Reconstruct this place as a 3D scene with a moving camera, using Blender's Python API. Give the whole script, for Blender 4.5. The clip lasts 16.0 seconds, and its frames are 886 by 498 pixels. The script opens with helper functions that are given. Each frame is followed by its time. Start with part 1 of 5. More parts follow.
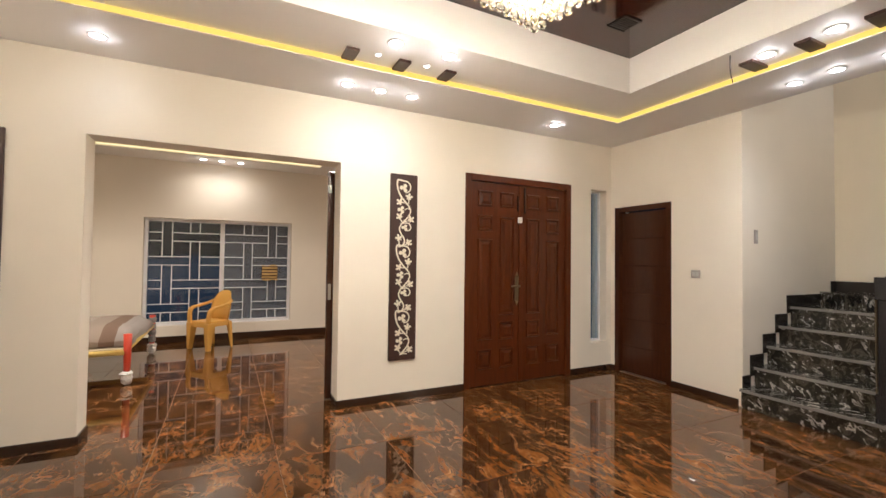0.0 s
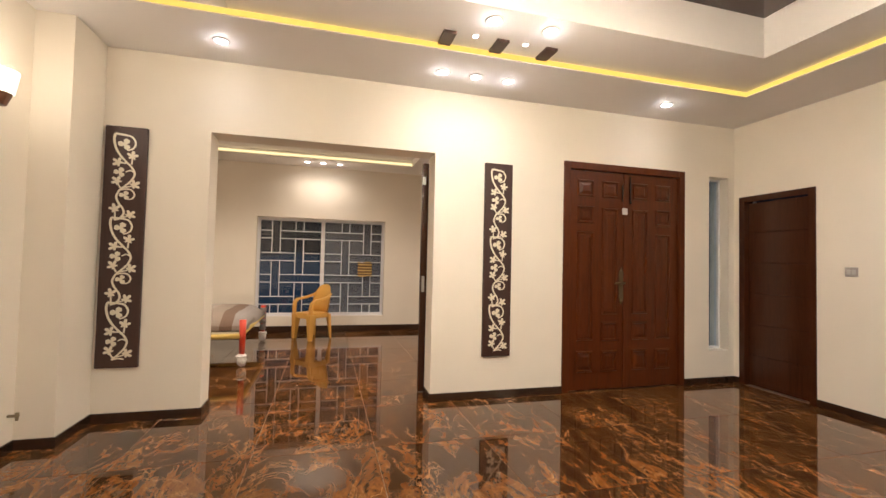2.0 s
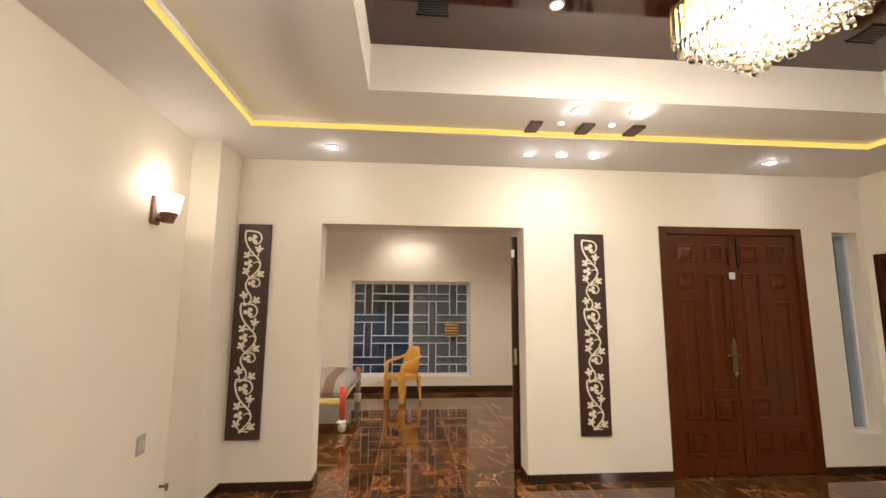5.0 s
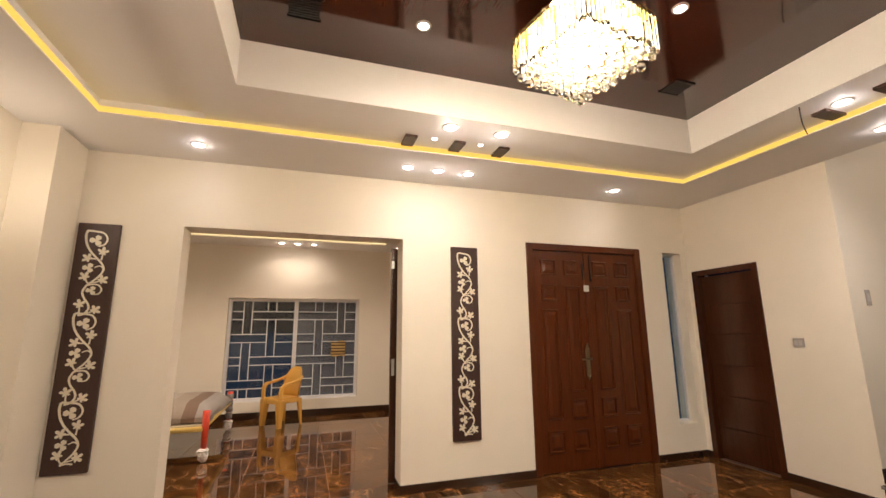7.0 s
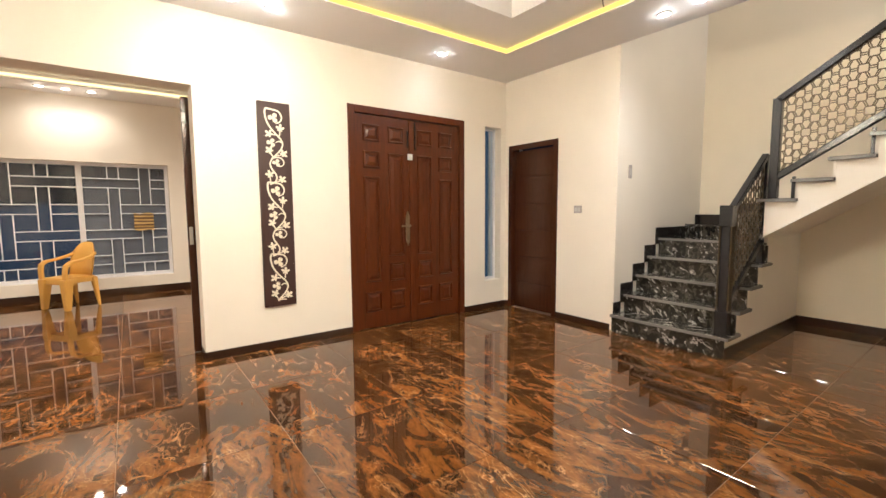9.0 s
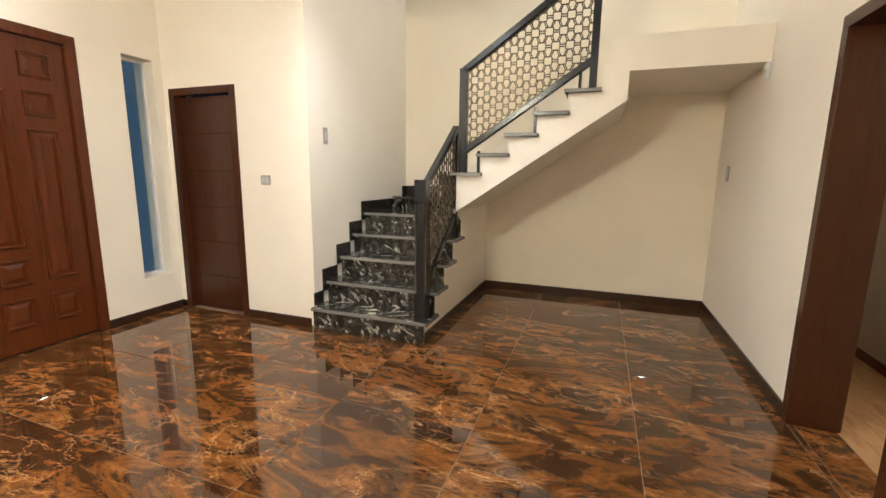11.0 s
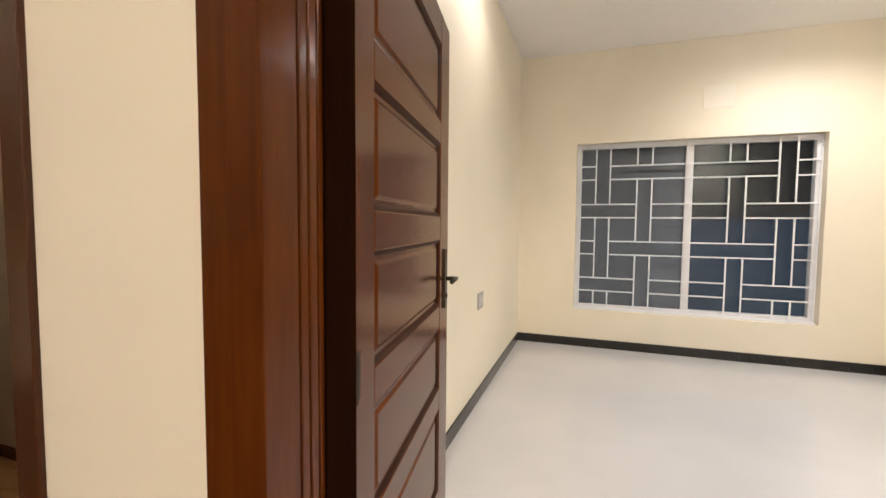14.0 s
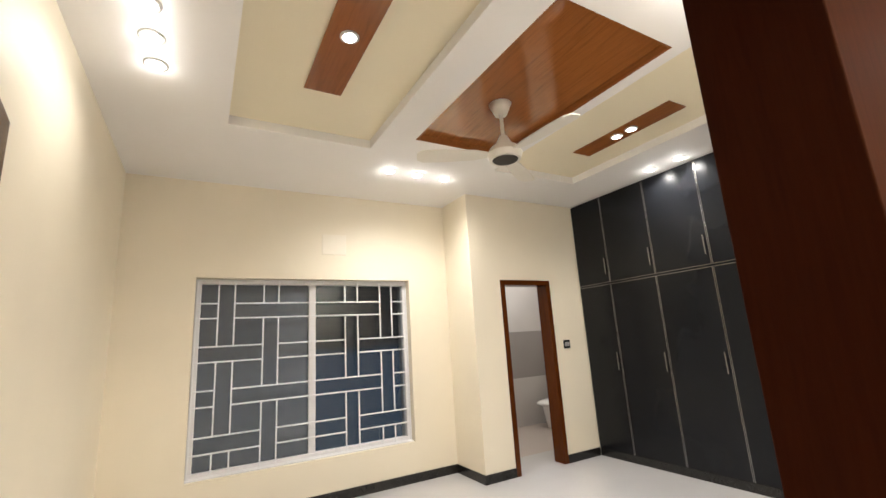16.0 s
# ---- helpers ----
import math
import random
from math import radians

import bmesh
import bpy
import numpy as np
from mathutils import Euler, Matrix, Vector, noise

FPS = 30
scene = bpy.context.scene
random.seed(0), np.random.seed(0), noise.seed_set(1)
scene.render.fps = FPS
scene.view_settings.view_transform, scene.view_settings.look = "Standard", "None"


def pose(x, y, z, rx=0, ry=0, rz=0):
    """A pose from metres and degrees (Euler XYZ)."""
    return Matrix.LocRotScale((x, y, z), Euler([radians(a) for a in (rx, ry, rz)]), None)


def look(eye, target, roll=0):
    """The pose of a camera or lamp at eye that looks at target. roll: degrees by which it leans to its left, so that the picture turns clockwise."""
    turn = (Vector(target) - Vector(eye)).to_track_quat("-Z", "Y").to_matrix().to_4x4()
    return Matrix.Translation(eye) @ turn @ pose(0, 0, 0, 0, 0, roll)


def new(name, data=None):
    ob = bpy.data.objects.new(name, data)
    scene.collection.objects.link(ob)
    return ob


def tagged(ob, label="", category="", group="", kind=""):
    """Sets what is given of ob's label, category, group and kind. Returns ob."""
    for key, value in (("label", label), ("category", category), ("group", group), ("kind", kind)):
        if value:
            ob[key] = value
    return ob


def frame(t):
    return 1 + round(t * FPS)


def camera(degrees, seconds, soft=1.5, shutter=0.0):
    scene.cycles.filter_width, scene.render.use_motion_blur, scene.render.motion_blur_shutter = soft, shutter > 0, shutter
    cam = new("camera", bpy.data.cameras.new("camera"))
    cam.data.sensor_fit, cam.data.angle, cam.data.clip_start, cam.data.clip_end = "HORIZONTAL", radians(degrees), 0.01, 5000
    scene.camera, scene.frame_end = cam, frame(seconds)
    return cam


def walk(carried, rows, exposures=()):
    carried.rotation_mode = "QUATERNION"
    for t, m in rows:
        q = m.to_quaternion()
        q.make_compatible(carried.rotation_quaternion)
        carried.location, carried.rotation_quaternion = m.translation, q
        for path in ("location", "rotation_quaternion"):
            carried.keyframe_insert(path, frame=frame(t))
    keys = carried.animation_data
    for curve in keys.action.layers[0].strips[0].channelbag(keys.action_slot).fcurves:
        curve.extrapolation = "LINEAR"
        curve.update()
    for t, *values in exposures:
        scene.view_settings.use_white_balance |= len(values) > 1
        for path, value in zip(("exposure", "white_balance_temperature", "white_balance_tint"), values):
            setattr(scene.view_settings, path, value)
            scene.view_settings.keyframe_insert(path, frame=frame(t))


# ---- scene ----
cam = camera(92.1, 16.0)

PATH = [
    (0, (0.348, 0.35, 1.416), (1.245, 2.136, 1.467), 0.7),
    (0.5, (0.343, 0.376, 1.455), (1.117, 2.215, 1.587), 1.1),
    (1, (0.326, 0.447, 1.423), (0.935, 2.344, 1.591), 1.4),
    (1.5, (0.331, 0.498, 1.364), (0.862, 2.418, 1.541), 1.3),
    (2, (0.326, 0.52, 1.291), (0.85, 2.449, 1.358), 1.3),
    (2.5, (0.282, 0.535, 1.285), (0.793, 2.468, 1.239), 1.2),
    (3, (0.204, 0.562, 1.336), (0.703, 2.497, 1.255), 1.2),
    (3.5, (0.138, 0.577, 1.417), (0.568, 2.527, 1.303), 1.1),
    (4, (0.122, 0.535, 1.499), (0.376, 2.518, 1.431), 0.8),
    (4.2, (0.111, 0.511, 1.529), (0.256, 2.505, 1.522), 0.7),
    (6.3, (0.329, 0.328, 1.582), (0.763, 2.205, 2.119), -0.9),
    (6.5, (0.345, 0.33, 1.552), (0.863, 2.186, 2.088), -0.8),
    (6.6, (0.375, 0.332, 1.538), (0.916, 2.186, 2.058), -0.7),
    (7, (0.393, 0.339, 1.419), (0.996, 2.207, 1.803), -0.5),
    (7.5, (0.432, 0.312, 1.329), (1.11, 2.187, 1.476), -0.3),
    (8, (0.517, 0.263, 1.299), (1.375, 2.07, 1.286), 0.0),
    (8.2, (0.553, 0.245, 1.285), (1.487, 2.013, 1.232), 0.1),
    (10.3, (1.494, 0.426, 1.304), (3.09, 1.572, 0.932), 0.5),
    (10.5, (1.603, 0.448, 1.306), (3.286, 1.464, 0.939), 0.8),
    (11, (1.846, 0.472, 1.36), (3.696, 1.149, 1.018), 0.7),
    (11.5, (2.15, 0.398, 1.383), (4.097, 0.769, 1.115), 0.6),
    (12, (2.335, 0.391, 1.394), (4.316, 0.293, 1.142), 0.6),
    (12.5, (2.406, 0.315, 1.404), (4.239, -0.443, 1.152), 0.0),
    (12.7, (2.501, 0.197, 1.399), (4.224, -0.787, 1.15), -0.2),
    (12.9, (2.539, 0.116, 1.379), (4.115, -1.096, 1.156), -0.1),
    (13, (2.571, 0.074, 1.369), (4.057, -1.247, 1.156), -0.1),
    (13.2, (2.606, 0.032, 1.369), (3.922, -1.457, 1.144), 0.6),
    (13.5, (2.707, -0.025, 1.344), (3.749, -1.72, 1.144), 0.3),
    (14, (2.788, -0.124, 1.301), (3.446, -2.009, 1.185), 0.5),
    (14.5, (2.787, -0.3, 1.428), (3.043, -2.283, 1.431), -0.8),
    (15, (2.732, -0.331, 1.391), (2.574, -2.32, 1.532), -1.1),
    (15.2, (2.757, -0.344, 1.4), (2.399, -2.303, 1.583), -1.9),
    (15.5, (2.80, -0.40, 1.477), (2.146, -2.252, 1.728), -2.5),
    (16, (2.90, -0.40, 1.46), (1.938, -2.082, 1.872), -3.5),
]
EXPOSURES = [(0, -0.72, 5900, 13), (0.5, -0.87, 6100, 14), (1.0, -0.9, 6250, 15), (1.5, -0.85, 6300, 15), (2.5, -0.64, 6250, 15), (4.2, -0.7, 6000, 12), (6.3, -1.0, 6600, 16), (7.0, -0.92, 6650, 17), (8.0, -0.52, 6250, 15),
             (10.5, -0.04, 5900, 8), (11.5, -0.04, 5750, 7), (12.5, 0.0, 6050, 9), (13.0, 0.0, 6100, 9), (13.5, -0.24, 6150, 10), (14.0, -0.38, 6350, 12), (14.5, -0.40, 6400, 12), (15.0, -0.50, 6400, 12), (15.5, -0.42, 6400, 11), (16.0, -0.36, 6350, 10)]
walk(cam, [(t, look(eye, target, roll)) for t, eye, target, roll in PATH], EXPOSURES)

# ---- light ----
world = bpy.data.worlds.new("night")
scene.world = world
world.use_nodes = True
world.node_tree.nodes["Background"].inputs[0].default_value = (0.012, 0.018, 0.03, 1)
world.node_tree.nodes["Background"].inputs[1].default_value = 1.0
scene.view_settings.exposure = 0.0

HALL_Z, REC_Z, DARK_Z = 2.95, 3.0, 3.33
BED_Z = 3.10
FAR_Z = 3.0


def spot(x, y, z, watts, spill=0.0, colour=(1.0, 0.9, 0.74)):
    """The light of one downlight; spill is an added point lamp that brightens the ceiling round it."""
    data = bpy.data.lights.new("downlight_lamp", "SPOT")
    data.energy, data.spot_size, data.spot_blend, data.shadow_soft_size = watts, radians(158), 1.0, 0.05
    data.color = colour
    ob = new("downlight_lamp", data)
    ob.location = (x, y, z)
    if spill:
        # Extra lamp below the ceiling for a bright halo round the fitting.
        data = bpy.data.lights.new("added_ceiling_halo", "POINT")
        data.energy, data.color, data.shadow_soft_size = spill, colour, 0.02
        new("added_ceiling_halo", data).location = (x, y, z - 0.01)
    return ob


def bulb(x, y, z, watts, colour, size=0.08):
    data = bpy.data.lights.new("bulb_lamp", "POINT")
    data.energy, data.color, data.shadow_soft_size = watts, colour, size
    ob = new("bulb_lamp", data)
    ob.location = (x, y, z)
    return ob


WARM = (1.0, 0.86, 0.66)
COOL = (1.0, 0.95, 0.88)
# The two at y -0.22 are unseen, mirrored from the north to add light.
HALL_SPOTS = [(-0.5, 4.06), (1.25, 4.05), (1.55, 4.05), (1.86, 4.05), (3.6, 4.06), (4.6, 2.22), (4.58, 1.93), (4.6, 1.62),
              (-0.5, -0.22), (3.6, -0.22)]
REC_SPOTS = [(1.41, 3.27), (1.85, 3.27), (3.95, 2.11), (3.95, 1.7), (-0.55, 2.0), (-0.55, 1.5)]
for sx, sy in HALL_SPOTS:
    spot(sx, sy, HALL_Z - 0.03, 26 if sx > 4.5 else 10, 1.4, COOL)
for sx, sy in REC_SPOTS:
    spot(sx, sy, REC_Z - 0.03, 40 if sx > 3 else 30, 6.0 if sx < 0 else 2.0, COOL)
DARK_SPOTS = [(1.03, 2.01), (1.02, 2.64), (2.46, 2.04)]
for sx, sy in DARK_SPOTS:
    spot(sx, sy, DARK_Z - 0.03, 30, 0, COOL)
bulb(1.66, 1.95, 2.66, 415, (1.0, 0.84, 0.60), 0.25)
bulb(-1.5, 3.55, 2.44, 6, WARM, 0.05)
# The two at y 6.0 are out of view, added to brighten the drawing room.
FAR_SPOTS = [(-0.05, 8.25), (0.22, 8.25), (0.5, 8.25), (-1.2, 6.0), (1.6, 6.0)]
for sx, sy in FAR_SPOTS:
    spot(sx, sy, FAR_Z - 0.03 + (0.1 if sy < 8 else 0), 22 if sy > 8 else 420, 0.6, (1.0, 0.86, 0.68))
# At y -1.35 the outer two are unseen, added for more bedroom light.
BED_SPOTS = [(1.37, -4.03), (1.07, -4.03), (0.76, -4.03), (-1.2, -3.02), (-1.2, -2.7), (3.2, -2.55), (3.2, -2.8), (3.2, -3.05), (0.93, -1.35), (1.24, -1.35), (0.62, -1.35)]
for sx, sy in BED_SPOTS:
    spot(sx, sy, BED_Z - 0.03, 14 if sx > 3 else (124 if sy > -1.5 else 64), 1.5, COOL)
# Unseen lamps added to light the kitchen, the bathroom and the stairwell.
bulb(5.2, -2.4, 2.6, 58, WARM, 0.1)
bulb(-1.2, -5.5, 2.6, 54, COOL, 0.1)
bulb(6.1, 0.6, 4.7, 45, (1.0, 0.97, 0.95), 0.25)

# ---- materials ----


def material(name, colour, rough=0.5, metal=0.0, coat=0.0):
    m = bpy.data.materials.new(name)
    m.use_nodes = True
    b = m.node_tree.nodes["Principled BSDF"]
    b.inputs["Base Color"].default_value = (*colour, 1)
    b.inputs["Roughness"].default_value = rough
    b.inputs["Metallic"].default_value = metal
    b.inputs["Coat Weight"].default_value = coat
    b.inputs["Coat Roughness"].default_value = 0.08
    return m, m.node_tree.nodes, m.node_tree.links, b


def coords(nodes, links, scale=(1, 1, 1), rot=(0, 0, 0)):
    tc = nodes.new("ShaderNodeTexCoord")
    mp = nodes.new("ShaderNodeMapping")
    mp.inputs["Scale"].default_value = scale
    mp.inputs["Rotation"].default_value = rot
    links.new(tc.outputs["Object"], mp.inputs["Vector"])
    return mp


def noise_tex(nodes, links, vec, scale, detail=5, rough=0.55, dist=0.0):
    n = nodes.new("ShaderNodeTexNoise")
    n.inputs["Scale"].default_value = scale
    n.inputs["Detail"].default_value = detail
    n.inputs["Roughness"].default_value = rough
    n.inputs["Distortion"].default_value = dist
    links.new(vec, n.inputs["Vector"])
    return n


def ramp(nodes, links, fac, stops):
    r = nodes.new("ShaderNodeValToRGB")
    e = r.color_ramp.elements
    while len(e) < len(stops):
        e.new(0.5)
    for el, (p, c) in zip(e, stops):
        el.position, el.color = p, (*c, 1)
    links.new(fac, r.inputs["Fac"])
    return r


def bump(nodes, links, b, height, strength, dist=0.01):
    k = nodes.new("ShaderNodeBump")
    k.inputs["Strength"].default_value, k.inputs["Distance"].default_value = strength, dist
    links.new(height, k.inputs["Height"])
    links.new(k.outputs["Normal"], b.inputs["Normal"])


def paint(name, colour, rough=0.55, vary=0.04):
    m, n, l, b = material(name, colour, rough)
    c = coords(n, l)
    big = noise_tex(n, l, c.outputs["Vector"], 0.9, 3)
    lo = tuple(v * (1 - vary) for v in colour)
    hi = tuple(min(1, v * (1 + vary)) for v in colour)
    r = ramp(n, l, big.outputs["Fac"], [(0.3, lo), (0.7, hi)])
    l.new(r.outputs["Color"], b.inputs["Base Color"])
    fine = noise_tex(n, l, c.outputs["Vector"], 180, 3)
    bump(n, l, b, fine.outputs["Fac"], 0.08, 0.002)
    return m


def mix_rgb(nodes, links, fac, a, b_, mode="MIX"):
    k = nodes.new("ShaderNodeMix")
    k.data_type, k.blend_type = "RGBA", mode
    if isinstance(fac, float):
        k.inputs[0].default_value = fac
    else:
        links.new(fac, k.inputs[0])
    for sock, v in ((k.inputs[6], a), (k.inputs[7], b_)):
        if isinstance(v, tuple):
            sock.default_value = (*v, 1)
        else:
            links.new(v, sock)
    return k.outputs[2]


def wood(name, dark, light, rough=0.22, along=(1.0, 1.0, 0.07), coat=0.5, grain=26, gloss=0.5):
    m, n, l, b = material(name, light, rough, 0, coat)
    b.inputs["Specular IOR Level"].default_value = gloss
    c = coords(n, l, along)
    g = noise_tex(n, l, c.outputs["Vector"], grain, 6, 0.6, 1.2)
    g2 = noise_tex(n, l, c.outputs["Vector"], grain * 5, 3)
    soft_dark = tuple((a + b_) / 2 for a, b_ in zip(dark, light))
    r = ramp(n, l, g.outputs["Fac"], [(0.3, soft_dark), (0.55, light), (0.8, tuple(v * 0.82 for v in light))])
    r2 = ramp(n, l, g2.outputs["Fac"], [(0.35, (0.82, 0.82, 0.82)), (0.6, (1, 1, 1))])
    l.new(mix_rgb(n, l, 0.6, r.outputs["Color"], r2.outputs["Color"], "MULTIPLY"), b.inputs["Base Color"])
    bump(n, l, b, g2.outputs["Fac"], 0.05, 0.002)
    return m


def tile_marble(name):
    m, n, l, b = material(name, (0.1, 0.04, 0.015), 0.035)
    tc = n.new("ShaderNodeTexCoord")
    info = n.new("ShaderNodeObjectInfo")
    off = n.new("ShaderNodeVectorMath")
    off.operation = "SCALE"
    off.inputs[0].default_value = (37, 53, 11)
    l.new(info.outputs["Random"], off.inputs["Scale"])
    add = n.new("ShaderNodeVectorMath")
    l.new(tc.outputs["Object"], add.inputs[0])
    l.new(off.outputs[0], add.inputs[1])
    mp = n.new("ShaderNodeMapping")
    mp.inputs["Rotation"].default_value = (0, 0, radians(-8))
    mp.inputs["Scale"].default_value = (1.9, 0.85, 1.0)
    l.new(add.outputs[0], mp.inputs["Vector"])
    warp = noise_tex(n, l, mp.outputs["Vector"], 1.5, 4, 0.55, 1.2)
    flow = noise_tex(n, l, mp.outputs["Vector"], 2.5, 12, 0.62, 1.3)
    base = ramp(n, l, flow.outputs["Fac"], [(0.30, (0.026, 0.011, 0.006)), (0.41, (0.052, 0.021, 0.008)), (0.49, (0.095, 0.037, 0.011)), (0.56, (0.205, 0.080, 0.020)), (0.62, (0.125, 0.049, 0.014)), (0.70, (0.055, 0.023, 0.010)), (0.78, (0.12, 0.047, 0.014))])
    tone = ramp(n, l, warp.outputs["Fac"], [(0.38, (0.55, 0.52, 0.5)), (0.58, (1, 1, 1))])
    col = mix_rgb(n, l, 0.85, base.outputs["Color"], tone.outputs["Color"], "MULTIPLY")
    streak = noise_tex(n, l, mp.outputs["Vector"], 17.0, 6, 0.6, 1.6)
    sk = ramp(n, l, streak.outputs["Fac"], [(0.36, (0.45, 0.42, 0.40)), (0.56, (1, 1, 1)), (0.70, (1.25, 1.2, 1.1))])
    col = mix_rgb(n, l, 0.5, col, sk.outputs["Color"], "MULTIPLY")
    veins = None
    for size, warpage, wide, share in ((1.5, 2.2, 0.006, 0.6), (3.2, 1.8, 0.007, 0.35)):
        vn = noise_tex(n, l, mp.outputs["Vector"], size, 8, 0.6, warpage)
        sub = n.new("ShaderNodeMath")
        sub.operation = "SUBTRACT"
        sub.inputs[1].default_value = 0.5
        l.new(vn.outputs["Fac"], sub.inputs[0])
        ab = n.new("ShaderNodeMath")
        ab.operation = "ABSOLUTE"
        l.new(sub.outputs[0], ab.inputs[0])
        vein = ramp(n, l, ab.outputs[0], [(0.0, (share,) * 3), (wide, (share * 0.35,) * 3), (wide * 2.6, (0, 0, 0))])
        veins = vein.outputs["Color"] if veins is None else mix_rgb(n, l, 1.0, veins, vein.outputs["Color"], "LIGHTEN")
    gate = ramp(n, l, warp.outputs["Fac"], [(0.46, (0, 0, 0)), (0.60, (1, 1, 1))])
    vv = mix_rgb(n, l, 1.0, veins, gate.outputs["Color"], "MULTIPLY")
    l.new(mix_rgb(n, l, vv, col, (0.66, 0.36, 0.15)), b.inputs["Base Color"])
    scuff = noise_tex(n, l, tc.outputs["Object"], 3.0, 4)
    sr = ramp(n, l, scuff.outputs["Fac"], [(0.4, (0.02, 0.02, 0.02)), (0.75, (0.07, 0.07, 0.07))])
    l.new(sr.outputs["Color"], b.inputs["Roughness"])
    b.inputs["IOR"].default_value = 1.56
    return m


def black_marble(name):
    m, n, l, b = material(name, (0.02, 0.02, 0.02), 0.1)
    c = coords(n, l, (1.3, 4.6, 3.4), (0.5, 0.35, 0.75))
    flow = noise_tex(n, l, c.outputs["Vector"], 3.2, 9, 0.66, 0.9)
    r = ramp(n, l, flow.outputs["Fac"], [(0.0, (0.007, 0.007, 0.007)), (0.50, (0.020, 0.018, 0.015)), (0.555, (0.085, 0.077, 0.058)), (0.585, (0.025, 0.022, 0.018)), (0.635, (0.05, 0.045, 0.035)), (0.66, (0.62, 0.60, 0.56)), (0.71, (0.05, 0.046, 0.04))])
    turned = coords(n, l, (1, 1, 1), Vector((0.45, -0.75, -0.45)).normalized().rotation_difference(Vector((1, 0, 0))).to_euler())
    c2 = n.new("ShaderNodeMapping")
    c2.inputs["Scale"].default_value = (2.6, 15.0, 11.0)
    l.new(turned.outputs["Vector"], c2.inputs["Vector"])
    brush = noise_tex(n, l, c2.outputs["Vector"], 1.5, 5, 0.6, 0.5)
    white = ramp(n, l, brush.outputs["Fac"], [(0.57, (0, 0, 0)), (0.60, (0.7, 0.7, 0.7)), (0.635, (0.55, 0.55, 0.55)), (0.67, (0, 0, 0))])
    patch = noise_tex(n, l, coords(n, l).outputs["Vector"], 3.4, 3)
    where = ramp(n, l, patch.outputs["Fac"], [(0.38, (0, 0, 0)), (0.50, (1, 1, 1))])
    fac = mix_rgb(n, l, 1.0, white.outputs["Color"], where.outputs["Color"], "MULTIPLY")
    l.new(mix_rgb(n, l, fac, r.outputs["Color"], (0.66, 0.63, 0.57)), b.inputs["Base Color"])
    return m


def glow(name, colour, strength):
    m = bpy.data.materials.new(name)
    m.use_nodes = True
    n, l = m.node_tree.nodes, m.node_tree.links
    n.remove(n["Principled BSDF"])
    e = n.new("ShaderNodeEmission")
    e.inputs[0].default_value, e.inputs[1].default_value = (*colour, 1), strength
    l.new(e.outputs[0], n["Material Output"].inputs[0])
    return m


CREAM = paint("cream_wall_paint", (0.84, 0.78, 0.675), 0.5)
WHITE = paint("white_ceiling_paint", (0.87, 0.85, 0.83), 0.6, 0.02)
CREAM_CEIL = paint("cream_ceiling_paint", (0.86, 0.78, 0.59), 0.6, 0.02)
TILE = tile_marble("brown_polished_marble_tile")
GROUT = paint("brown_grout", (0.24, 0.15, 0.085), 0.5)
SKIRT = wood("dark_marble_skirting", (0.012, 0.007, 0.005), (0.04, 0.02, 0.012), 0.12, (0.4, 0.4, 1.0), 0.0, 8)
BSKIRT = wood("grey_black_granite_skirting", (0.006, 0.006, 0.006), (0.020, 0.018, 0.016), 0.2, (1, 1, 1), 0.0, 30)
STONE = black_marble("black_white_veined_marble")
# Paler grey for tread-edge strips: the reflection on the nosings as colour.
NOSEGLINT = paint("marble_edge_glint", (0.20, 0.19, 0.175), 0.15, 0.25)
MAHOG = wood("varnished_mahogany", (0.028, 0.006, 0.002), (0.096, 0.022, 0.0045), 0.28, coat=0.0, gloss=0.3)
LEAFWOOD = wood("dark_varnished_brown_wood", (0.048, 0.012, 0.002), (0.104, 0.028, 0.005), 0.2, (1.0, 1.0, 0.07), 0.05, gloss=0.25)
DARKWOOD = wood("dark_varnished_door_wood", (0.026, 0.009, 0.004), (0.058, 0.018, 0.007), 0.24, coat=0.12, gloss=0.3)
REDWOOD = wood("reddish_brown_varnished_wood", (0.045, 0.010, 0.002), (0.094, 0.023, 0.0035), 0.2, (1, 1, 0.07), 0.04, gloss=0.2)
# Darker copy of the frame wood: the west jamb's shade in its colour.
SHADEJAMB = wood("shaded_mahogany_jamb", (0.032, 0.008, 0.004), (0.066, 0.017, 0.007), 0.55, coat=0.0, gloss=0.03)
GAPSHADE = wood("shadow_gap_rebate", (0.006, 0.002, 0.001), (0.014, 0.005, 0.002), 0.6, coat=0, gloss=0.0)
# Shade in the leaf's panel grooves, put into the moulding colour.
GROOVESHADE = wood("shaded_groove_moulding", (0.014, 0.004, 0.002), (0.034, 0.010, 0.004), 0.45, coat=0, gloss=0.1)
BRONZE = material("aged_dark_bronze", (0.05, 0.035, 0.02), 0.5, 0.6)[0]
CEILWOOD = wood("glossy_dark_ceiling_board", (0.022, 0.008, 0.005), (0.055, 0.017, 0.010), 0.06, (1, 0.06, 1), 0.3)
ORANGEWOOD = wood("orange_brown_ceiling_veneer", (0.16, 0.05, 0.012), (0.34, 0.12, 0.03), 0.12, (1, 0.06, 1), 0.4)
PANELWOOD = wood("dark_brown_carved_panel", (0.025, 0.01, 0.008), (0.05, 0.02, 0.014), 0.4, (1, 1, 0.07), 0.0)
VINE = paint("cream_gold_carving_paint", (0.80, 0.75, 0.60), 0.25)
BLACK = material("black_painted_steel", (0.012, 0.012, 0.014), 0.25)[0]
CHROME = material("dull_chrome_strip", (0.34, 0.33, 0.32), 0.22, 1.0)[0]
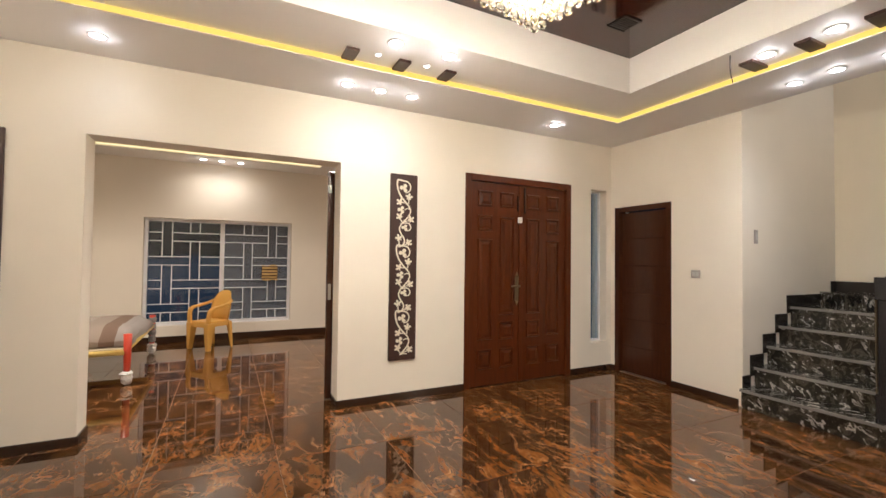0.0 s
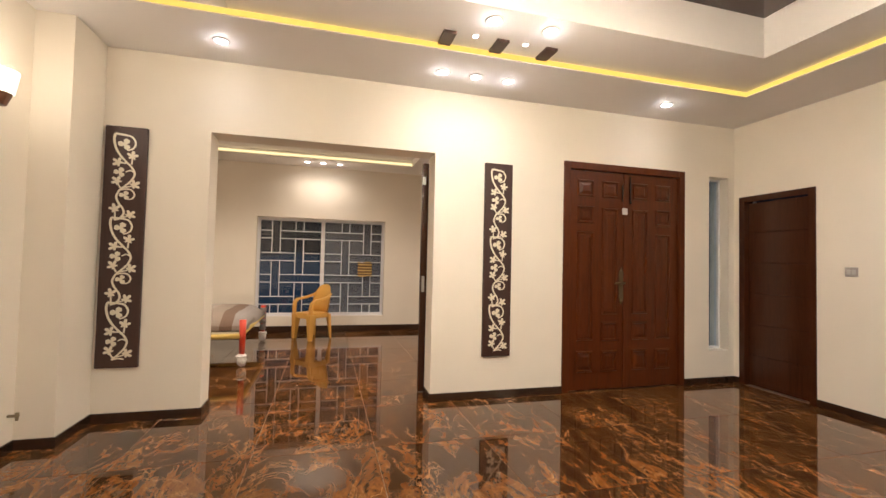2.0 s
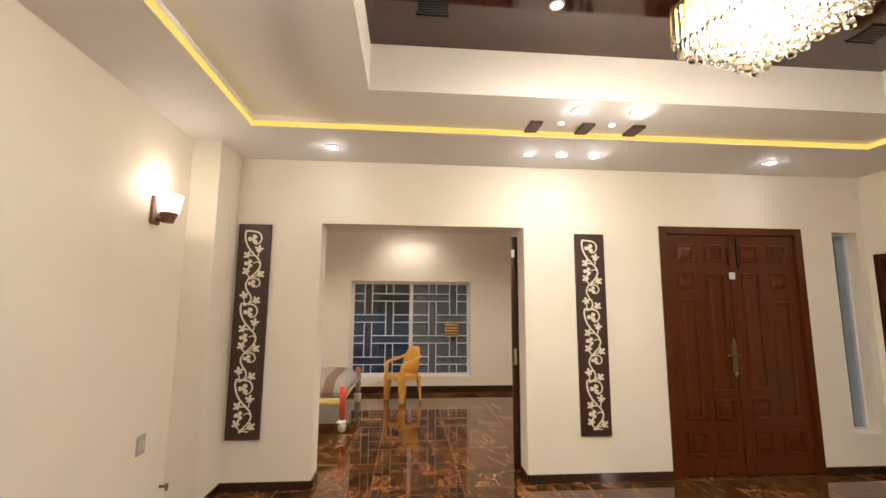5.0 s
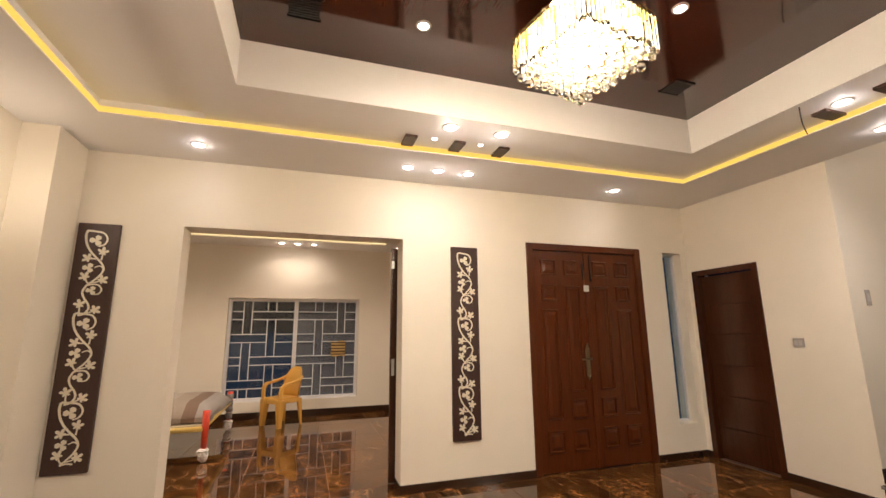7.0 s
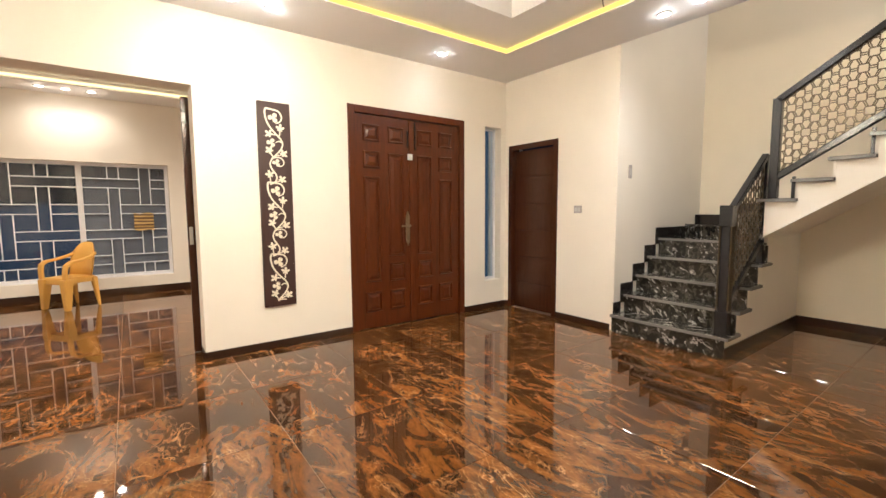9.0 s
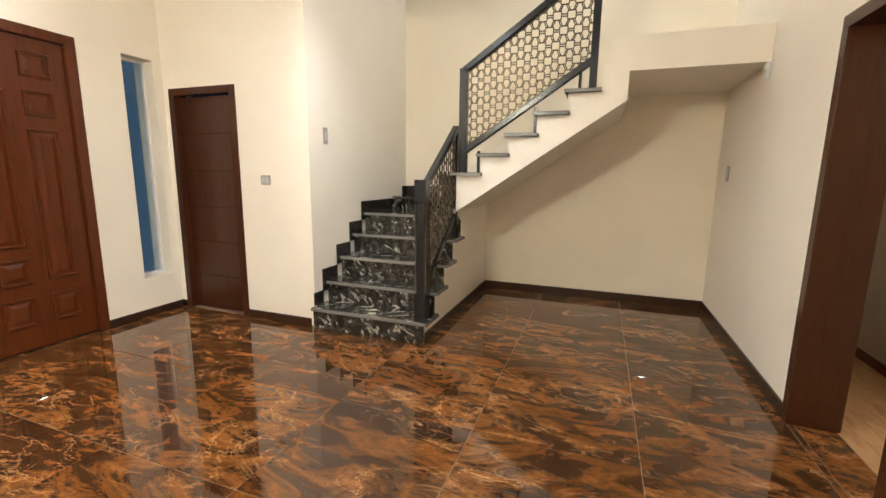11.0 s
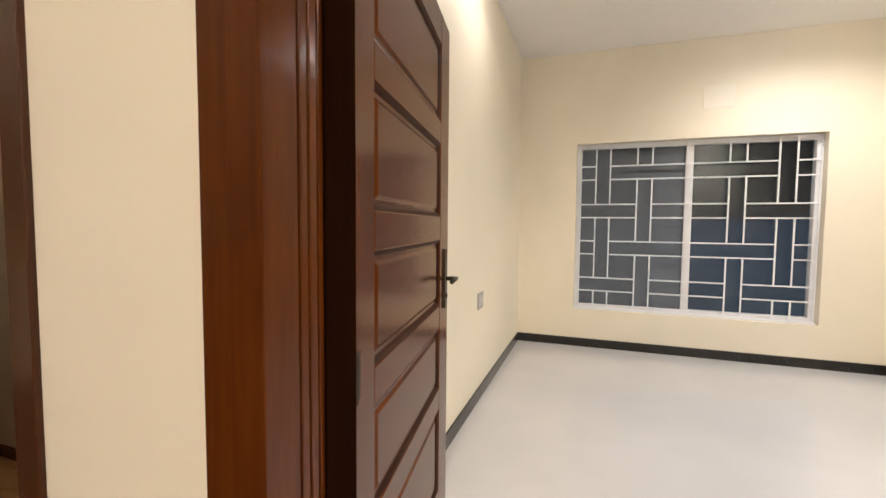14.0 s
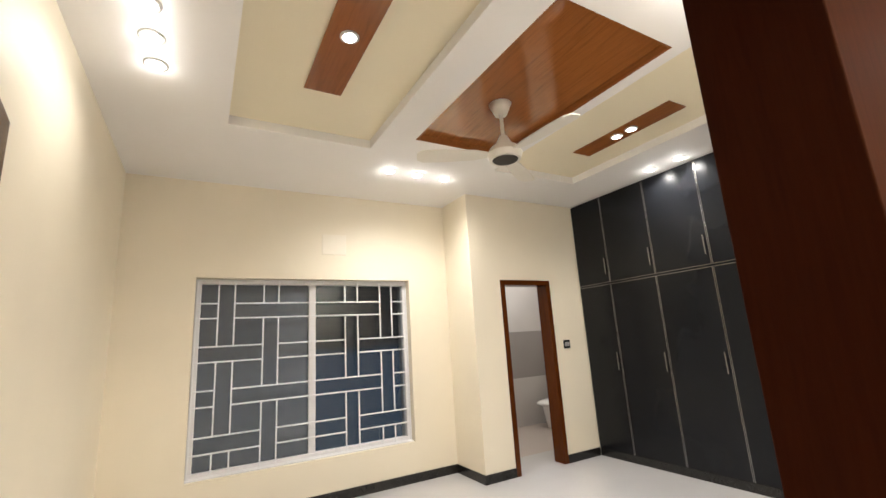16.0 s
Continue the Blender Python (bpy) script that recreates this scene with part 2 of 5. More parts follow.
STEEL = material("brushed_steel", (0.55, 0.54, 0.52), 0.28, 1.0)[0]
BRASS = material("antique_brass", (0.27, 0.22, 0.14), 0.35, 1.0)[0]
GOLD = material("gold_plated_metal", (0.9, 0.66, 0.25), 0.2, 1.0)[0]
PLASTIC = paint("white_plastic", (0.75, 0.75, 0.73), 0.35, 0.02)
GREYPL = paint("grey_plastic_plate", (0.36, 0.33, 0.31), 0.35, 0.02)
GREYRK = paint("pale_grey_switch_plastic", (0.47, 0.45, 0.43), 0.35, 0.02)
GRILLE = paint("white_enamelled_steel", (0.78, 0.78, 0.79), 0.3, 0.02)
ALU = paint("white_aluminium_frame", (0.76, 0.75, 0.76), 0.3, 0.02)
WFLOOR = paint("white_polished_floor_tile", (0.54, 0.53, 0.53), 0.13, 0.06)
BEDWALL = paint("pale_yellow_cream_wall_paint", (0.84, 0.762, 0.61), 0.5)
KFLOOR = wood("beige_marble_floor", (0.20, 0.09, 0.035), (0.44, 0.265, 0.135), 0.1, (0.5, 2.2, 1), 0.0, 6)
GREYCAB = paint("grey_laminate", (0.25, 0.205, 0.175), 0.35, 0.05)
BLACKCAB = paint("black_laminate", (0.007, 0.0078, 0.010), 0.26, 0.1)
BLACKCAB.node_tree.nodes["Principled BSDF"].inputs["Specular IOR Level"].default_value = 0.28
BATHTILE = paint("grey_bathroom_tile", (0.5, 0.48, 0.47), 0.15, 0.06)
CERAMIC = material("white_ceramic", (0.85, 0.85, 0.84), 0.08)[0]
YELLOWP = paint("yellow_moulded_plastic", (0.62, 0.34, 0.07), 0.35, 0.05)
LAMPGLOW = glow("downlight_glow", (1.0, 0.95, 0.88), 40)
LEDGLOW = glow("yellow_led_strip", (1.0, 0.68, 0.13), 2.0)
CRYSTALGLOW = glow("chandelier_bulb_glow", (1.0, 0.92, 0.66), 22)


def glass(name, colour=(1, 1, 1), rough=0.0):
    m, n, l, b = material(name, colour, rough)
    b.inputs["Transmission Weight"].default_value = 1.0
    b.inputs["IOR"].default_value = 1.45
    return m


PANE = glass("window_glass", (0.8, 0.86, 0.9))
SIDEPANE = glass("tinted_side_glass", (0.75, 0.85, 0.95))
SIDEPANE.node_tree.nodes["Principled BSDF"].inputs["IOR"].default_value = 1.2


def screen_mat():
    m, n, l, b = material("grey_insect_screen", (0.19, 0.21, 0.24), 0.8)
    tr = n.new("ShaderNodeBsdfTransparent")
    mx = n.new("ShaderNodeMixShader")
    mx.inputs[0].default_value = 0.55
    l.new(tr.outputs[0], mx.inputs[1])
    l.new(b.outputs[0], mx.inputs[2])
    l.new(mx.outputs[0], n["Material Output"].inputs[0])
    return m


SCREEN = screen_mat()
CRYSTAL = glass("cut_crystal", (1, 0.97, 0.88), 0.02)

# ---- mesh helpers ----


def box(bm, x0, x1, y0, y1, z0, z1, bevel=0.0):
    x0, x1, y0, y1, z0, z1 = min(x0, x1), max(x0, x1), min(y0, y1), max(y0, y1), min(z0, z1), max(z0, z1)
    r = bmesh.ops.create_cube(bm, size=1, matrix=Matrix.Translation(((x0 + x1) / 2, (y0 + y1) / 2, (z0 + z1) / 2)) @ Matrix.Diagonal((x1 - x0, y1 - y0, z1 - z0, 1)))
    if bevel:
        es = list({e for v in r["verts"] for e in v.link_edges})
        bmesh.ops.bevel(bm, geom=es, offset=bevel, segments=2, affect="EDGES", profile=0.5)


def cyl(bm, base, top, r0, r1=None, seg=16):
    a, b_ = Vector(base), Vector(top)
    d = b_ - a
    m = Matrix.Translation((a + b_) / 2) @ d.to_track_quat("Z", "Y").to_matrix().to_4x4()
    bmesh.ops.create_cone(bm, cap_ends=True, segments=seg, radius1=r0, radius2=r0 if r1 is None else r1, depth=d.length, matrix=m)


def ball(bm, c, r, seg=14, scale=(1, 1, 1)):
    bmesh.ops.create_uvsphere(bm, u_segments=seg, v_segments=max(6, seg // 2), radius=r, matrix=Matrix.Translation(c) @ Matrix.Diagonal((*scale, 1)))


def prism(bm, pts, axis, a, b_):
    """A flat outline pts swept along an axis from a to b_."""
    def at(p, v):
        return {"x": (v, p[0], p[1]), "y": (p[0], v, p[1]), "z": (p[0], p[1], v)}[axis]
    lo = [bm.verts.new(at(p, a)) for p in pts]
    hi = [bm.verts.new(at(p, b_)) for p in pts]
    n = len(pts)
    bm.faces.new(lo)
    bm.faces.new(hi)
    for i in range(n):
        bm.faces.new((lo[i], lo[(i + 1) % n], hi[(i + 1) % n], hi[i]))
    bmesh.ops.recalc_face_normals(bm, faces=bm.faces)


def mesh(name, bm, mat, smooth=False):
    me = bpy.data.meshes.new(name)
    bm.to_mesh(me)
    bm.free()
    me.materials.append(mat)
    if smooth:
        for p in me.polygons:
            p.use_smooth = True
    return me


def part(name, bm, mat, parent=None, label="", smooth=False):
    ob = new(name, mesh(name, bm, mat, smooth))
    if parent is not None:
        ob.parent = parent
    return tagged(ob, label)


def thing(name, label, category, at=(0, 0, 0), turn=0, group="", kind=""):
    ob = new(name)
    ob.empty_display_size = 0.1
    ob.location = at
    ob.rotation_euler = (0, 0, radians(turn))
    return tagged(ob, label, category, group, kind)


def boxpart(name, mat, parent, dims, bevel=0.0, label=""):
    bm = bmesh.new()
    box(bm, *dims, bevel=bevel)
    return part(name, bm, mat, parent, label)


def structure(name, boxes, mat, label, category="wall"):
    bm = bmesh.new()
    for d in boxes:
        box(bm, *d)
    return tagged(part(name, bm, mat), label, category, "", "structure")


def wall_y(name, y0, y1, x0, x1, z0, z1, holes, mat, label):
    """A wall between y0 and y1 with openings (xa, xb, za, zb), which do not overlap in x."""
    cells, x = [], x0
    for xa, xb, za, zb in sorted(holes):
        cells.append((x, xa, y0, y1, z0, z1))
        if za > z0:
            cells.append((xa, xb, y0, y1, z0, za))
        if zb < z1:
            cells.append((xa, xb, y0, y1, zb, z1))
        x = xb
    cells.append((x, x1, y0, y1, z0, z1))
    return structure(name, [c for c in cells if c[1] - c[0] > 0.001], mat, label)


def wall_x(name, x0, x1, y0, y1, z0, z1, holes, mat, label):
    cells, y = [], y0
    for ya, yb, za, zb in sorted(holes):
        cells.append((x0, x1, y, ya, z0, z1))
        if za > z0:
            cells.append((x0, x1, ya, yb, z0, za))
        if zb < z1:
            cells.append((x0, x1, ya, yb, zb, z1))
        y = yb
    cells.append((x0, x1, y, y1, z0, z1))
    return structure(name, [c for c in cells if c[3] - c[2] > 0.001], mat, label)


# ---- structure: hall ----
NY, EX, WX, SY = 4.44, 4.915, -1.63, -0.60
SWY, BX = 2.81, 6.84
TOP = 5.4
OPEN = (-0.635, 1.295, 0, 2.34)
MD = (2.67, 4.20, 0, 2.385)
SL = (4.55, 4.83, 0.365, 2.36)
wall_y("wall_north", NY, NY + 0.25, WX - 0.25, EX + 0.25, 0, 3.6, [OPEN, MD, SL], CREAM, "cream painted plaster wall with wide opening")
structure("pier", [(WX, -1.40, 4.0, NY, 0, HALL_Z)], CREAM, "cream painted plaster corner pier")
wall_x("wall_west", WX - 0.25, WX, SY - 0.25, NY, 0, 3.6, [], CREAM, "cream painted plaster wall with wall lamp")
wall_x("wall_east", EX, EX + 0.25, SWY + 0.001, NY, 0, 3.6, [(3.57, 4.37, 0, 2.125)], CREAM, "cream painted plaster wall with wooden door")
structure("wall_stair_side", [(EX + 0.25, BX, SWY, SWY + 0.25, 0, TOP), (EX, EX + 0.25, SWY, SWY + 0.25, 3.6, TOP)], CREAM, "cream painted plaster wall beside the stairs")
structure("wall_stair_face", [(EX + 0.0005, EX + 0.25, SWY - 0.001, SWY, 0, 3.6)], CREAM, "cream painted wall end beside the stairs")
# Takes the yellower bedroom paint to carry the warm light under the stairs.
structure("wall_back", [(BX, BX + 0.25, SY - 0.25, SWY + 0.25, 0, TOP)], BEDWALL, "cream plaster wall under the stairs, tinted yellower for warm light")
KD = (3.72, 4.65, 0, 2.15)
BDO = (2.0, 3.32, 0, 2.2)
wall_y("wall_south", SY - 0.17, SY, WX - 0.25, 3.5, 0, 3.6, [(1.60, BDO[1], 0, BDO[3])], CREAM, "cream painted plaster wall with bedroom doorway")
wall_y("wall_south_kitchen", SY - 0.23, SY, 3.5, BX, 0, 3.6, [KD], CREAM, "cream painted plaster wall with kitchen doorway")
structure("wall_stairwell_upper", [(EX, BX, SY - 0.25, SY, 3.6, TOP), (EX - 0.15, EX, SY - 0.25, SWY + 0.25, 3.5, TOP)], CREAM, "cream painted upper stairwell wall")
structure("ceiling_stairwell", [(EX - 0.25, BX + 0.25, SY - 0.25, SWY + 0.25, TOP, TOP + 0.1)], WHITE, "white painted ceiling over the stairwell", "ceiling")

# the stepped hall ceiling
CX0, CX1, CY0, CY1 = -1.05, 4.17, 0.12, 3.68
TX0, TX1, TY0, TY1 = -0.10, 3.68, 0.70, 3.12
bm = bmesh.new()
box(bm, WX, EX, CY1, NY, HALL_Z, 3.5)
box(bm, WX, EX, SY, CY0, HALL_Z, 3.5)
box(bm, WX, CX0, CY0, CY1, HALL_Z, 3.5)
box(bm, CX1, EX, CY0, CY1, HALL_Z, 3.5)
box(bm, TX0 - 0.28, CX1, TY1, CY1, REC_Z, 3.5)
box(bm, TX0 - 0.28, CX1, CY0, TY0, REC_Z, 3.5)
box(bm, TX1, CX1, TY0, TY1, REC_Z, 3.5)
box(bm, TX0 - 0.28, TX0, TY0, TY1, REC_Z, 3.5)
box(bm, CX0, TX0 - 0.28, CY0, CY1, REC_Z + 0.05, 3.5)
tagged(part("ceiling", bm, WHITE), "white stepped gypsum ceiling with lit cove", "ceiling", "", "structure")
structure("ceiling_wood", [(TX0, TX1, TY0, TY1, DARK_Z, 3.5)], CEILWOOD, "glossy dark brown timber ceiling panel", "ceiling")
led = thing("led_strip", "glowing yellow LED strip round the ceiling cove", "light strip", (1.5, 1.9, HALL_Z))
t_ = 0.012
for d in ((CX0, CX1, CY1 - t_, CY1 - 0.002), (CX0, CX1, CY0 + 0.002, CY0 + t_), (CX0 + 0.002, CX0 + t_, CY0 + t_, CY1 - t_), (CX1 - t_, CX1 - 0.002, CY0 + t_, CY1 - t_)):
    boxpart("diode_strip", LEDGLOW, led, (d[0] - 1.5, d[1] - 1.5, d[2] - 1.9, d[3] - 1.9, 0.008, 0.044))


for vx, vy in ((0.30, 2.71), (3.14, 2.72)):
    vt = thing("ceiling_vent", "small dark square speaker vent in the timber ceiling", "vent", (vx, vy, DARK_Z), group="ceiling vents")
    for i in range(7):
        boxpart("slat", BLACK, vt, (-0.09, 0.09, -0.075 + i * 0.022, -0.06 + i * 0.022, -0.008, -0.001), 0.001)
    boxpart("frame", BLACK, vt, (-0.10, 0.10, -0.085, -0.077, -0.010, 0.0))
    boxpart("frame", BLACK, vt, (-0.10, 0.10, 0.083, 0.091, -0.010, 0.0))


def strip_board(x0, x1, y0, y1, z):
    ob = thing("ceiling_strip", "short dark brown timber strip across the ceiling cove", "timber strip", ((x0 + x1) / 2, (y0 + y1) / 2, z), group="timber strips of the cove")
    boxpart("board", PANELWOOD, ob, (-(x1 - x0) / 2, (x1 - x0) / 2, -(y1 - y0) / 2, (y1 - y0) / 2, -0.022, 0.001), 0.003)


for k in (1.15, 1.57, 1.98):
    strip_board(k - 0.05, k + 0.05, CY1 - 0.20, CY1 - 0.012, REC_Z)
for k in (2.25, 1.88, 1.5):
    strip_board(CX0 + 0.012, TX0 - 0.30, k - 0.05, k + 0.05, REC_Z + 0.05)
    strip_board(CX1 - 0.24, CX1 - 0.012, k - 0.05, k + 0.05, REC_Z)


def downlight(x, y, z, r=0.046):
    ob = thing("downlight", "small round white recessed ceiling downlight, lit", "downlight", (x, y, z), group="recessed downlights")
    bm = bmesh.new()
    n = 20
    ring = [(r, 0.0), (r * 1.35, 0.0), (r * 1.35, -0.006), (r, -0.010)]
    vs = [[bm.verts.new((a * math.cos(2 * math.pi * i / n), a * math.sin(2 * math.pi * i / n), h)) for a, h in ring] for i in range(n)]
    for i in range(n):
        for j in range(4):
            bm.faces.new((vs[i][j], vs[i][(j + 1) % 4], vs[(i + 1) % n][(j + 1) % 4], vs[(i + 1) % n][j]))
    part("rim", bm, PLASTIC, ob, smooth=True)
    bm = bmesh.new()
    cyl(bm, (0, 0, -0.006), (0, 0, 0.0), r, seg=20)
    part("lens", bm, LAMPGLOW, ob)
    return ob


for sx, sy in HALL_SPOTS:
    downlight(sx, sy, HALL_Z)
for sx, sy in REC_SPOTS:
    downlight(sx, sy, REC_Z, 0.05)
for sx, sy in DARK_SPOTS:
    downlight(sx, sy, DARK_Z, 0.035)
for sx, sy in ((1.35, 3.50), (1.76, 3.50), (4.0, 1.9)):
    downlight(sx, sy, REC_Z, 0.022)
for sx, sy in FAR_SPOTS:
    downlight(sx, sy, FAR_Z + (0.1 if sy < 8 else 0))
for sx, sy in BED_SPOTS:
    downlight(sx, sy, BED_Z)

# skirtings
SK, SKH = 0.09, 0.068
structure("baseboard", [
    (-1.40, OPEN[0], NY - 0.012, NY, 0, SKH), (OPEN[1], MD[0], NY - 0.012, NY, 0, SKH), (MD[1], EX, NY - 0.012, NY, 0, SKH),
    (OPEN[0] - 0.0, OPEN[0] + 0.012, NY, NY + 0.25, 0, SKH), (OPEN[1] - 0.012, OPEN[1], NY, NY + 0.25, 0, SKH),
    (WX, -1.388, 3.988, 4.0, 0, SKH), (-1.40, -1.388, 4.0, NY - 0.012, 0, SKH), (WX, WX + 0.012, SY, 3.988, 0, SKH),
    (EX - 0.012, EX, SWY + 0.04, 3.57, 0, SKH), (EX - 0.012, EX, 4.37, NY - 0.012, 0, SKH),
    (4.65, BX, SY, SY + 0.012, 0, SK), (3.33, KD[0], SY, SY + 0.012, 0, SK), (WX, 1.60, SY, SY + 0.012, 0, SK),
    (BX - 0.012, BX, SY + 0.012, 1.733, 0, SK), (4.9, BX, 1.733, 1.745, 0, SK),
], SKIRT, "dark brown polished marble skirting", "skirting")

# ---- structure: drawing room beyond the opening ----
FY, FW, FE = 8.64, -2.4, 2.75
FWIN = (-0.88, 1.38, 0.28, 2.05)
wall_y("wall_far", FY, FY + 0.25, FW - 0.25, FE + 0.25, 0, 3.6, [FWIN], CREAM, "cream painted plaster wall with grilled window")
structure("wall_far_west", [(FW - 0.25, FW, NY + 0.25, FY, 0, 3.6)], CREAM, "cream painted plaster wall")
structure("wall_far_east", [(FE, FE + 0.25, NY + 0.25, FY, 0, 3.6)], CREAM, "cream painted plaster wall")
structure("wall_far_south", [(FW - 0.25, WX - 0.25, NY, NY + 0.25, 0, 3.6)], CREAM, "cream painted plaster wall")
bm = bmesh.new()
box(bm, FW, FE, 8.0, FY, FAR_Z, 3.5)
box(bm, FW, FE, NY + 0.25, 5.3, FAR_Z, 3.5)
box(bm, FW, -1.7, 5.3, 8.0, FAR_Z, 3.5)
box(bm, 1.75, FE, 5.3, 8.0, FAR_Z, 3.5)
box(bm, -1.7, 1.75, 5.3, 8.0, FAR_Z + 0.1, 3.5)
tagged(part("ceiling_far", bm, WHITE), "white stepped gypsum ceiling", "ceiling", "", "structure")
fled = thing("led_strip", "glowing warm LED strip along a ceiling cove", "light strip", (0, 8.0, FAR_Z))
bm = bmesh.new()
box(bm, -1.7, 1.75, -0.012, -0.002, 0.02, 0.055)
part("diode_strip", bm, glow("warm_led_strip", (1.0, 0.78, 0.36), 2.5), fled)
structure("baseboard_far", [(FW, FE, FY - 0.012, FY, 0, SK + 0.02)], SKIRT, "dark brown polished marble skirting", "skirting")

# ---- structure: bedroom ----
BE, BS, BWY, BPX, BPY, WRX = 3.56, -4.91, -0.77, 0.30, -4.355, -1.36
BWIN = (0.81, 2.96, 0.40, 2.16)
BD = (-0.84, -0.09, 0, 2.10)
wall_x("wall_bedroom_east", BE, BE + 0.25, BS, BWY - 0.0, 0, 3.6, [], BEDWALL, "pale yellow-cream plaster wall behind the open door")
wall_y("wall_bedroom_south", BS - 0.25, BS, BPX, BE + 0.25, 0, 3.6, [BWIN], BEDWALL, "pale yellow-cream plaster wall with grilled window")
structure("wall_bedroom_return", [(BPX - 0.15, BPX, BS, BPY - 0.15, 0, 3.6)], BEDWALL, "pale yellow-cream plaster wall corner")
wall_y("wall_bedroom_bath", BPY - 0.15, BPY, -2.1, BPX, 0, 3.6, [BD], BEDWALL, "pale yellow-cream plaster wall with bathroom doorway")
structure("wall_bedroom_west", [(-2.25, -2.1, BPY, BWY, 0, 3.6)], BEDWALL, "pale yellow-cream plaster wall behind the wardrobe")
T1 = (1.71, 2.80, -3.63, -1.55)
T2 = (-0.70, 0.40, -3.64, -1.55)
WP = (0.50, 1.42, -3.34, -1.66)
RZ = BED_Z + 0.08
bm = bmesh.new()
xs = [-2.1, T2[0], T2[1], WP[0], WP[1], T1[0], T1[1], BE]
holes = {1: (T2, RZ), 3: (WP, BED_Z + 0.07), 5: (T1, RZ)}
for i in range(7):
    if i in holes:
        (xa, xb, ya, yb), zz = holes[i]
        box(bm, xa, xb, BS, ya, BED_Z, 3.5)
        box(bm, xa, xb, yb, BWY, BED_Z, 3.5)
        box(bm, xa, xb, ya, yb, zz, 3.5)
    else:
        box(bm, xs[i], xs[i + 1], BS, BWY, BED_Z, 3.5)
tagged(part("ceiling_bedroom", bm, WHITE), "white gypsum ceiling with recessed trays", "ceiling", "", "structure")
for tr in (T1, T2):
    structure("ceiling_tray", [(tr[0] + 0.001, tr[1] - 0.001, tr[2] + 0.001, tr[3] - 0.001, RZ - 0.006, RZ - 0.001)], CREAM_CEIL, "pale cream recessed ceiling tray", "ceiling")
structure("floor_bedroom", [(-2.1, BE, BS, BWY, -0.1, 0.0)], WFLOOR, "white polished tile floor", "floor")
structure("threshold", [(2.0, 3.32, BWY, SY, -0.1, 0.001)], WFLOOR, "white polished door threshold", "floor")
structure("baseboard_bedroom", [
    (BE - 0.012, BE, BS + 0.012, BWY, 0, SK), (BPX, BE, BS, BS + 0.012, 0, SK), (BPX, BPX + 0.012, BS + 0.012, BPY, 0, SK),
    (BD[1], BPX + 0.012, BPY, BPY + 0.012, 0, SK), (WRX, BD[0], BPY, BPY + 0.012, 0, SK)], BSKIRT, "black granite skirting", "skirting")

# bathroom beyond
BY = -6.3
structure("wall_bath", [(-2.75, -2.6, BY, BPY - 0.15, 0, 3.2), (BPX - 0.15, BPX, BY, BS, 0, 3.2), (-2.75, BPX, BY - 0.15, BY, 0, 3.2)], BATHTILE, "pale grey tiled bathroom wall")
structure("wall_bath_band", [(-2.6, BPX - 0.15, BY, BY + 0.006, 0.76, 1.52)], paint("dark_grey_bath_tile", (0.27, 0.25, 0.245), 0.15, 0.06), "dark grey tile band on the bathroom wall")
structure("wall_bath_front", [(-2.75, -2.25, BPY - 0.15, BPY, 0, 3.2)], BATHTILE, "pale grey tiled bathroom wall")
structure("ceiling_bath", [(-2.75, BPX, BY - 0.15, BPY - 0.15, 3.2, 3.3)], WHITE, "white bathroom ceiling", "ceiling")
structure("floor_bath", [(-2.75, BPX, BY, BPY, -0.1, -0.001)], paint("beige_bath_floor", (0.52, 0.46, 0.42), 0.2, 0.05), "beige bathroom floor", "floor")

# kitchen beyond
structure("wall_kitchen", [(BE + 0.25, 7.0, -3.5, -3.25, 0, 3.2), (6.84, 7.09, -3.25, SY - 0.23, 0, 3.2)], CREAM, "cream painted kitchen wall")
structure("ceiling_kitchen", [(BE + 0.25, 7.09, -3.5, SY - 0.23, 3.0, 3.1)], WHITE, "white kitchen ceiling", "ceiling")
structure("floor_kitchen", [(BE + 0.25, 7.09, -3.5, SY - 0.232, -0.1, 0.0)], KFLOOR, "beige marble kitchen floor", "floor")

# ---- windows ----


